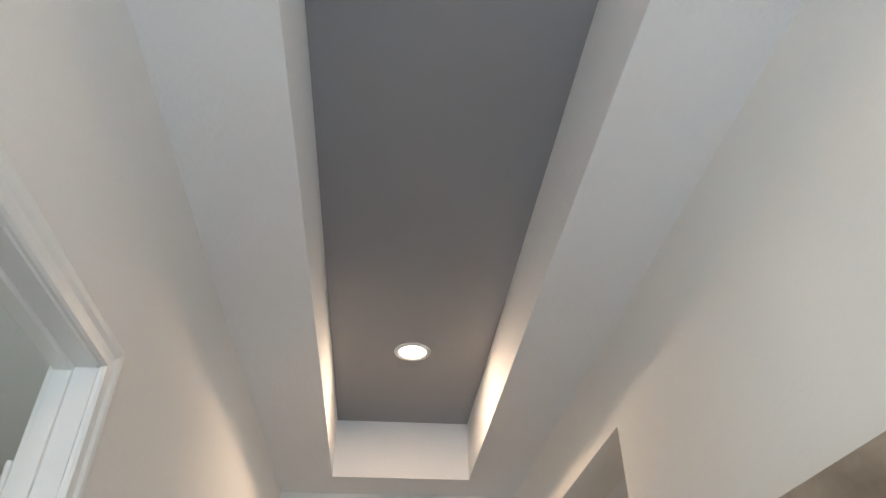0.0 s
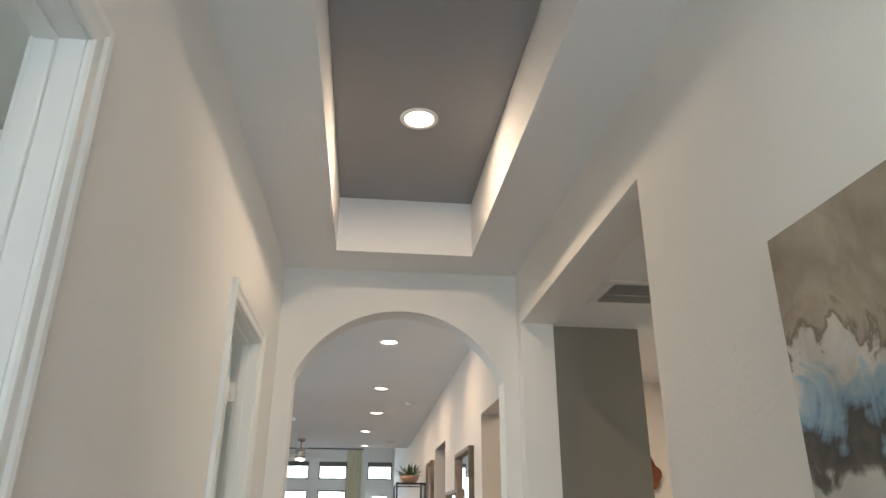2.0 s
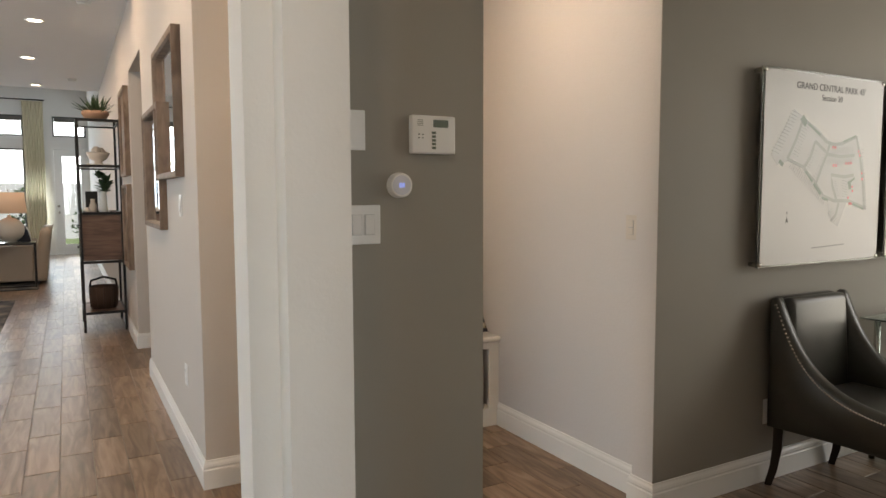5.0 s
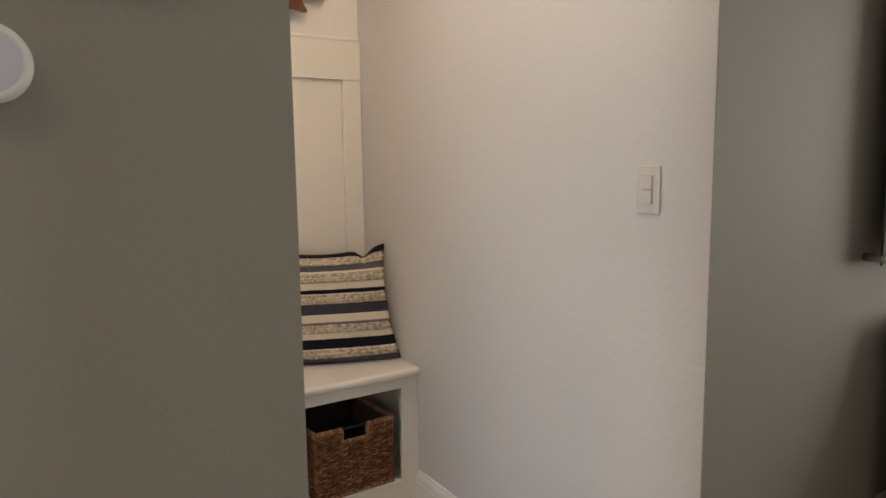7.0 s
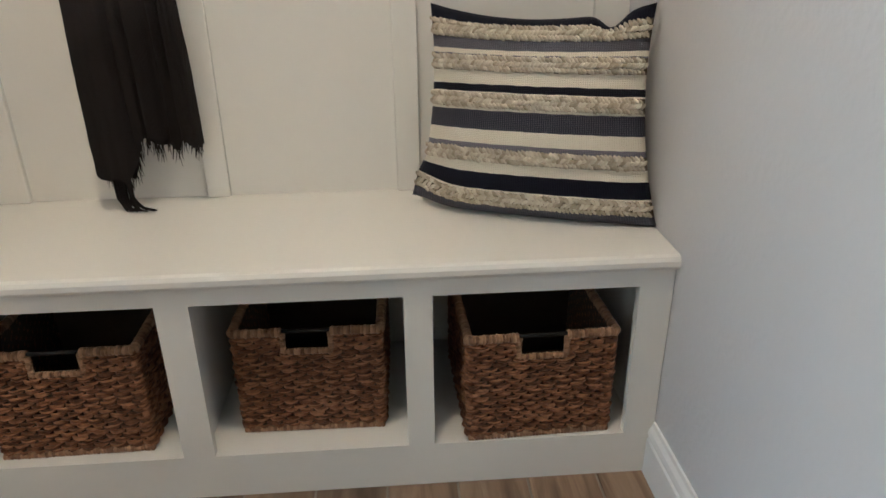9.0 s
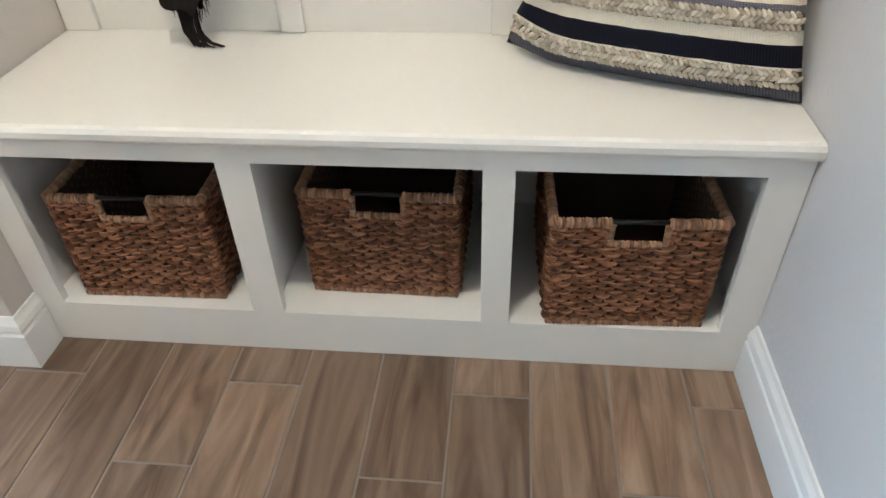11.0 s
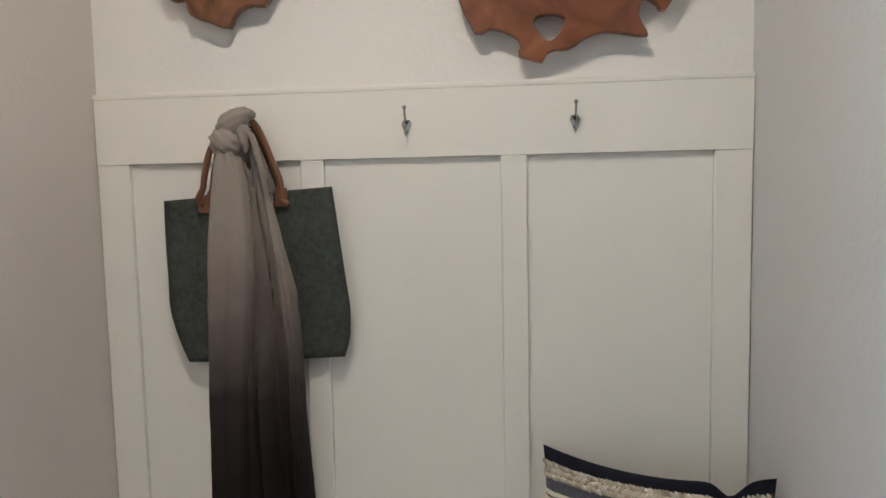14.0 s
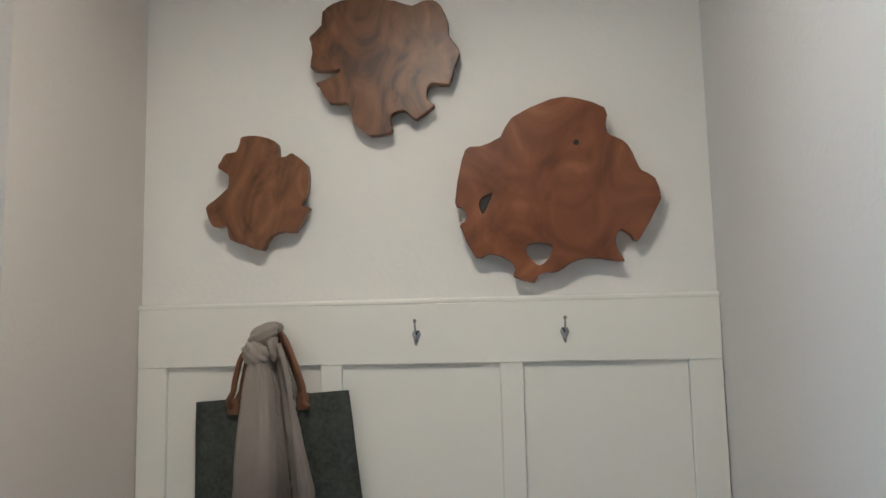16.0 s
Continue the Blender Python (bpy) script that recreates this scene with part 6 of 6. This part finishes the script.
def pillow(x, y, z, w, h, th, m, material, label):
    t = thing("throw_pillow", label, "cushion", "", pose(x, y, z) @ m)
    bm = bmesh.new()
    nn = 14
    for s in (1, -1):
        g = [[bm.verts.new(((i / nn - 0.5) * w, -s * th / 2 * max(0, 4 * (i / nn) * (1 - i / nn)) ** 0.5 * max(0, 4 * (j / nn) * (1 - j / nn)) ** 0.5, (j / nn) * h)) for i in range(nn + 1)] for j in range(nn + 1)]
        for j in range(nn):
            for i in range(nn):
                bm.faces.new((g[j][i], g[j][i + 1], g[j + 1][i + 1], g[j + 1][i]))
    bmesh.ops.remove_doubles(bm, verts=bm.verts, dist=0.0005)
    part("cover", bm, material, t, "", True)


pillow(-0.47, 11.02, 0.565, 0.40, 0.36, 0.15, pose(0, 0, 0, 0, 0, 62) @ pose(0, 0, 0, -14, 0, 0), NAVY, "dark navy throw pillow on the sofa")
WHITEP = mat("white_cotton_pillow", (0.74, 0.72, 0.70), 0.95, grain=0.05, scale=80, spec=0.1)
pillow(-0.44, 11.45, 0.565, 0.44, 0.37, 0.16, pose(0, 0, 0, 0, 0, 84) @ pose(0, 0, 0, -12, 0, 0), WHITEP, "white cotton throw pillow on the sofa")
IVORY = mat("ivory_knit", (0.68, 0.63, 0.55), 0.95, grain=0.1, scale=60, bump=0.002, spec=0.1)

t = thing("console_table", "thin black metal console table with a glass top", "table")
part("top", boxes((-1.02, 10.20, 0.690, -0.285, 10.56, 0.704), bevel=0.002), ACRYL, t)
for x in (-1.005, -0.30):
    for y in (10.215, 10.545):
        part("leg", boxes((x - 0.011, y - 0.011, 0.0115, x + 0.011, y + 0.011, 0.6895)), BLACKMETAL, t)
for y in (10.215, 10.545):
    part("rail", boxes((-0.993, y - 0.009, 0.02, -0.312, y + 0.009, 0.036)), BLACKMETAL, t)
    part("rail", boxes((-0.993, y - 0.009, 0.668, -0.312, y + 0.009, 0.6892)), BLACKMETAL, t)

t = thing("table_lamp", "round cream ceramic table lamp with a linen drum shade", "lamp", "", pose(-0.62, 10.38, 0.7045))
RIBC = mat("ribbed_cream_ceramic", (0.66, 0.62, 0.55), 0.45, grain=0.05, scale=40)
prof = [(0.06, 0.0), (0.09, 0.01)]
for k in range(25):
    a = math.pi * (0.14 + 0.80 * k / 24)
    prof.append((0.195 * math.sin(a) + (0.004 if k % 2 else 0.0), 0.195 - 0.185 * math.cos(a)))
part("base", turned(prof + [(0.03, 0.39), (0.022, 0.42), (0.0, 0.42)], 30), RIBC, t, "", True)
part("stem", turned([(0.008, 0.42), (0.008, 0.80), (0.018, 0.81), (0.0, 0.82)], 10), CHROME, t)
SHADE = mat("lit_linen_shade", (0.62, 0.46, 0.34), 0.9, grain=0.05, scale=120)
b = SHADE.node_tree.nodes["Principled BSDF"]
b.inputs["Emission Color"].default_value, b.inputs["Emission Strength"].default_value = (1.0, 0.62, 0.38, 1), 0.16
part("shade", turned([(0.222, 0.452), (0.235, 0.450), (0.215, 0.765), (0.205, 0.767), (0.222, 0.452)], 32), SHADE, t, "warm beige drum shade", True)

# navy armchair with an ivory pillow, coffee table
t = thing("armchair", "dark navy armchair with light wooden legs", "chair", "", pose(-2.20, 14.1, 0))
for nm, r in (("seat", (-0.42, -0.42, 0.26, 0.42, 0.30, 0.46)), ("backrest", (-0.50, 0.22, 0.30, 0.50, 0.42, 1.20)), ("arm", (-0.56, -0.40, 0.26, -0.44, 0.36, 0.66)), ("arm", (0.44, -0.40, 0.26, 0.56, 0.36, 0.66))):
    bm = bmesh.new()
    box(bm, *r, bevel=0.04, seg=3)
    part(nm, bm, NAVY, t, "", True)
OAK = mat("light_oak", (0.34, 0.20, 0.11), 0.5, grain=0.1, scale=40)
for x in (-0.38, 0.38):
    for y in (-0.36, 0.34):
        part("leg", tube([(x, y, 0.28), (x * 1.08, y * 1.05, 0.0)], 0.02, 8, radii=[0.024, 0.015]), OAK, t, "light wooden leg", True)
pillow(-2.19, 13.80, 0.465, 0.80, 0.42, 0.20, pose(0, 0, 0, -14, 0, 0), IVORY, "long ivory knitted lumbar pillow")
t = thing("coffee_table", "black metal coffee table with a glass top", "table", "", pose(-1.95, 12.5, 0))
part("top", boxes((-0.55, -0.40, 0.43, 0.55, 0.40, 0.446), bevel=0.002), ACRYL, t)
for x in (-0.52, 0.52):
    for y in (-0.37, 0.37):
        part("leg", boxes((x - 0.013, y - 0.013, 0.0115, x + 0.013, y + 0.013, 0.4295)), BLACKMETAL, t)
t = thing("cup", "white ceramic cup on the coffee table", "cup", "", pose(-1.85, 12.35, 0.4465))
part("bowl", turned([(0.05, 0.0), (0.055, 0.01), (0.075, 0.15), (0.068, 0.15), (0.045, 0.02), (0.0, 0.02)], 20), CERAM, t, "", True)

# ceiling fan
t = thing("ceiling_fan", "brushed nickel ceiling fan with a lit bowl", "ceiling fan", "", pose(-1.337, 9.18, 3.106))
part("canopy", turned([(0.075, 0.001), (0.075, -0.03), (0.05, -0.06), (0.014, -0.07)], 24), CHROME, t, "", True)
part("downrod", turned([(0.012, -0.07), (0.012, -0.20)], 12), CHROME, t, "", True)
part("motor", turned([(0.03, -0.16), (0.082, -0.168), (0.090, -0.19), (0.090, -0.34), (0.08, -0.352), (0.0, -0.352)], 28), CHROME, t, "", True)
part("light_bowl", turned([(0.078, -0.353), (0.080, -0.368), (0.055, -0.385), (0.0, -0.388)], 24), BULB, t, "glowing white bowl", True)
BLADE = mat("silver_blade", (0.62, 0.62, 0.61), 0.35, grain=0.05, scale=20)
for k in range(5):
    bm = bmesh.new()
    box(bm, 0.11, -0.055, -0.004, 0.66, 0.055, 0.004, bevel=0.003, m=pose(0, 0, -0.30, 0, 0, 20 + 72 * k) @ pose(0, 0, 0, 12, 0, 0))
    part("blade", bm, BLADE, t, "silver fan blade")

# ---------------------------------------------------------------- outside
GRASS = mat("lawn", (0.10, 0.15, 0.05), 0.95, grain=0.25, scale=40, spread=0.15)
HAZE = glow("bright_hazy_sky", (0.86, 0.93, 1.0), 3.6)
structure("backdrop", boxes((-120, 90.0, -0.4, 120, 90.2, 60)), HAZE, "bright hazy sky behind the fence", "backdrop")
structure("ground", boxes((-400, 17.0, -0.5, 400, 900, -0.12)), GRASS, "mown green back lawn", "ground")
CONC = mat("patio_concrete", (0.5, 0.48, 0.45), 0.9, grain=0.05, scale=40, spread=0.05)
structure("pavement", boxes((-6, 17.0, -0.119, 2.5, 20.2, -0.05)), CONC, "pale concrete back patio", "patio")
FENCEM = mat("cedar_fence", (0.48, 0.50, 0.52), 0.9, grain=0.12, scale=20, spread=0.12)
fence = thing("fence", "tall weathered cedar privacy fence", "fence")
for k in range(84):
    part("picket", boxes((-9.0 + 0.15 * k, 26.0, -0.12, -9.0 + 0.15 * k + 0.147, 26.02, 1.86 + 0.01 * ((k * 7) % 3))), FENCEM, fence)
for z in (0.2, 1.4):
    part("rail", boxes((-9.0, 26.021, z, 3.6, 26.06, z + 0.09)), FENCEM, fence)
for x, y, h in ((-0.75, 20.8, 1.9), (0.65, 20.6, 1.2), (-0.95, 21.3, 1.3)):
    t = thing("shrub", "leafy green garden shrub by the patio", "shrub", "garden shrubs", pose(x, y, -0.12))
    bm = bmesh.new()
    for k in range(5):
        tube([(0, 0, 0), (rg.uniform(-0.15, 0.15), rg.uniform(-0.15, 0.15), h * 0.5), (rg.uniform(-0.3, 0.3), rg.uniform(-0.3, 0.3), h * 0.85)], 0.012, 5, bm)
    part("stem", bm, FENCEM, t)
    bm = bmesh.new()
    for k in range(34):
        leaves(bm, (rg.gauss(0, 0.2), rg.gauss(0, 0.2), h * rg.uniform(0.35, 0.9)), 9, 0.05, 0.16, 0.03)
    tagged(part("crown", bm, LEAF, t), kind="stuff")
# ---------------------------------------------------------------- plank tiles
PW, PL, GAP = 0.160, 0.622, 0.0045
rg = random.Random(21)


def plank_mesh(w, ln):
    bm = bmesh.new()
    box(bm, -w / 2, -ln / 2, -0.006, w / 2, ln / 2, 0.0)
    top_edges = [e for e in bm.edges if all(abs(v.co.z) < 1e-6 for v in e.verts)]
    bmesh.ops.bevel(bm, geom=top_edges, offset=0.0016, segments=1, affect='EDGES')
    me = bpy.data.meshes.new("plank")
    bm.to_mesh(me)
    bm.free()
    me.materials.append(TILE)
    return me


FULL = plank_mesh(PW - GAP, PL - GAP)
floor_ob = bpy.data.objects["floor"]
near_zones = ((0.905, 0.2, 2.43, 1.437), (-0.9, 0.3, 0.69, 7.4), (0.69, 0.29, 0.905, 1.36), (1.5, -1.0, 4.2, 0.114))
rest_pts = []
count = 0
for col in range(-44, 32):
    x = 1.026 + PW * (col + 0.5)
    off = 1.337 + PL * ((col + 1) % 3) / 3.0
    for row in range(-14, 26):
        y = off + PL * (row + 0.5)
        if not (-6.1 < x < 6.05 and -6.7 < y < 16.7):
            continue
        near = any(a - PW / 2 < x < c + PW / 2 and b - PL / 2 < y < d_ + PL / 2 for a, b, c, d_ in near_zones)
        if near and count < 300:
            ob = new("plank", FULL)
            ob.parent = floor_ob
            ob.matrix_world = pose(x, y, 0.0)
            count += 1
        else:
            rest_pts.append((x, y))
verts, faces = [], []
w2, l2 = (PW - GAP) / 2, (PL - GAP) / 2
for x, y in rest_pts:
    k = len(verts)
    verts += [(x - w2, y - l2, -0.006), (x + w2, y - l2, -0.006), (x + w2, y + l2, -0.006), (x - w2, y + l2, -0.006),
              (x - w2, y - l2, 0.0), (x + w2, y - l2, 0.0), (x + w2, y + l2, 0.0), (x - w2, y + l2, 0.0)]
    faces += [(k + 4, k + 5, k + 6, k + 7), (k, k + 1, k + 5, k + 4), (k + 1, k + 2, k + 6, k + 5), (k + 2, k + 3, k + 7, k + 6), (k + 3, k, k + 4, k + 7)]
me = bpy.data.meshes.new("far_planks")
me.from_pydata(verts, [], faces)
TILE2 = TILE.copy()
n, l = TILE2.node_tree.nodes, TILE2.node_tree.links
geo = n.new("ShaderNodeNewGeometry")
for nd in list(n):
    if nd.bl_idname == "ShaderNodeObjectInfo":
        for lk in list(nd.outputs["Random"].links):
            to = lk.to_socket
            l.remove(lk)
            l.new(geo.outputs["Random Per Island"], to)
me.materials.append(TILE2)
ob = new("far_planks", me)
ob.parent = floor_ob
tagged(ob, "wood-look plank tiles further along the floor", kind="stuff")
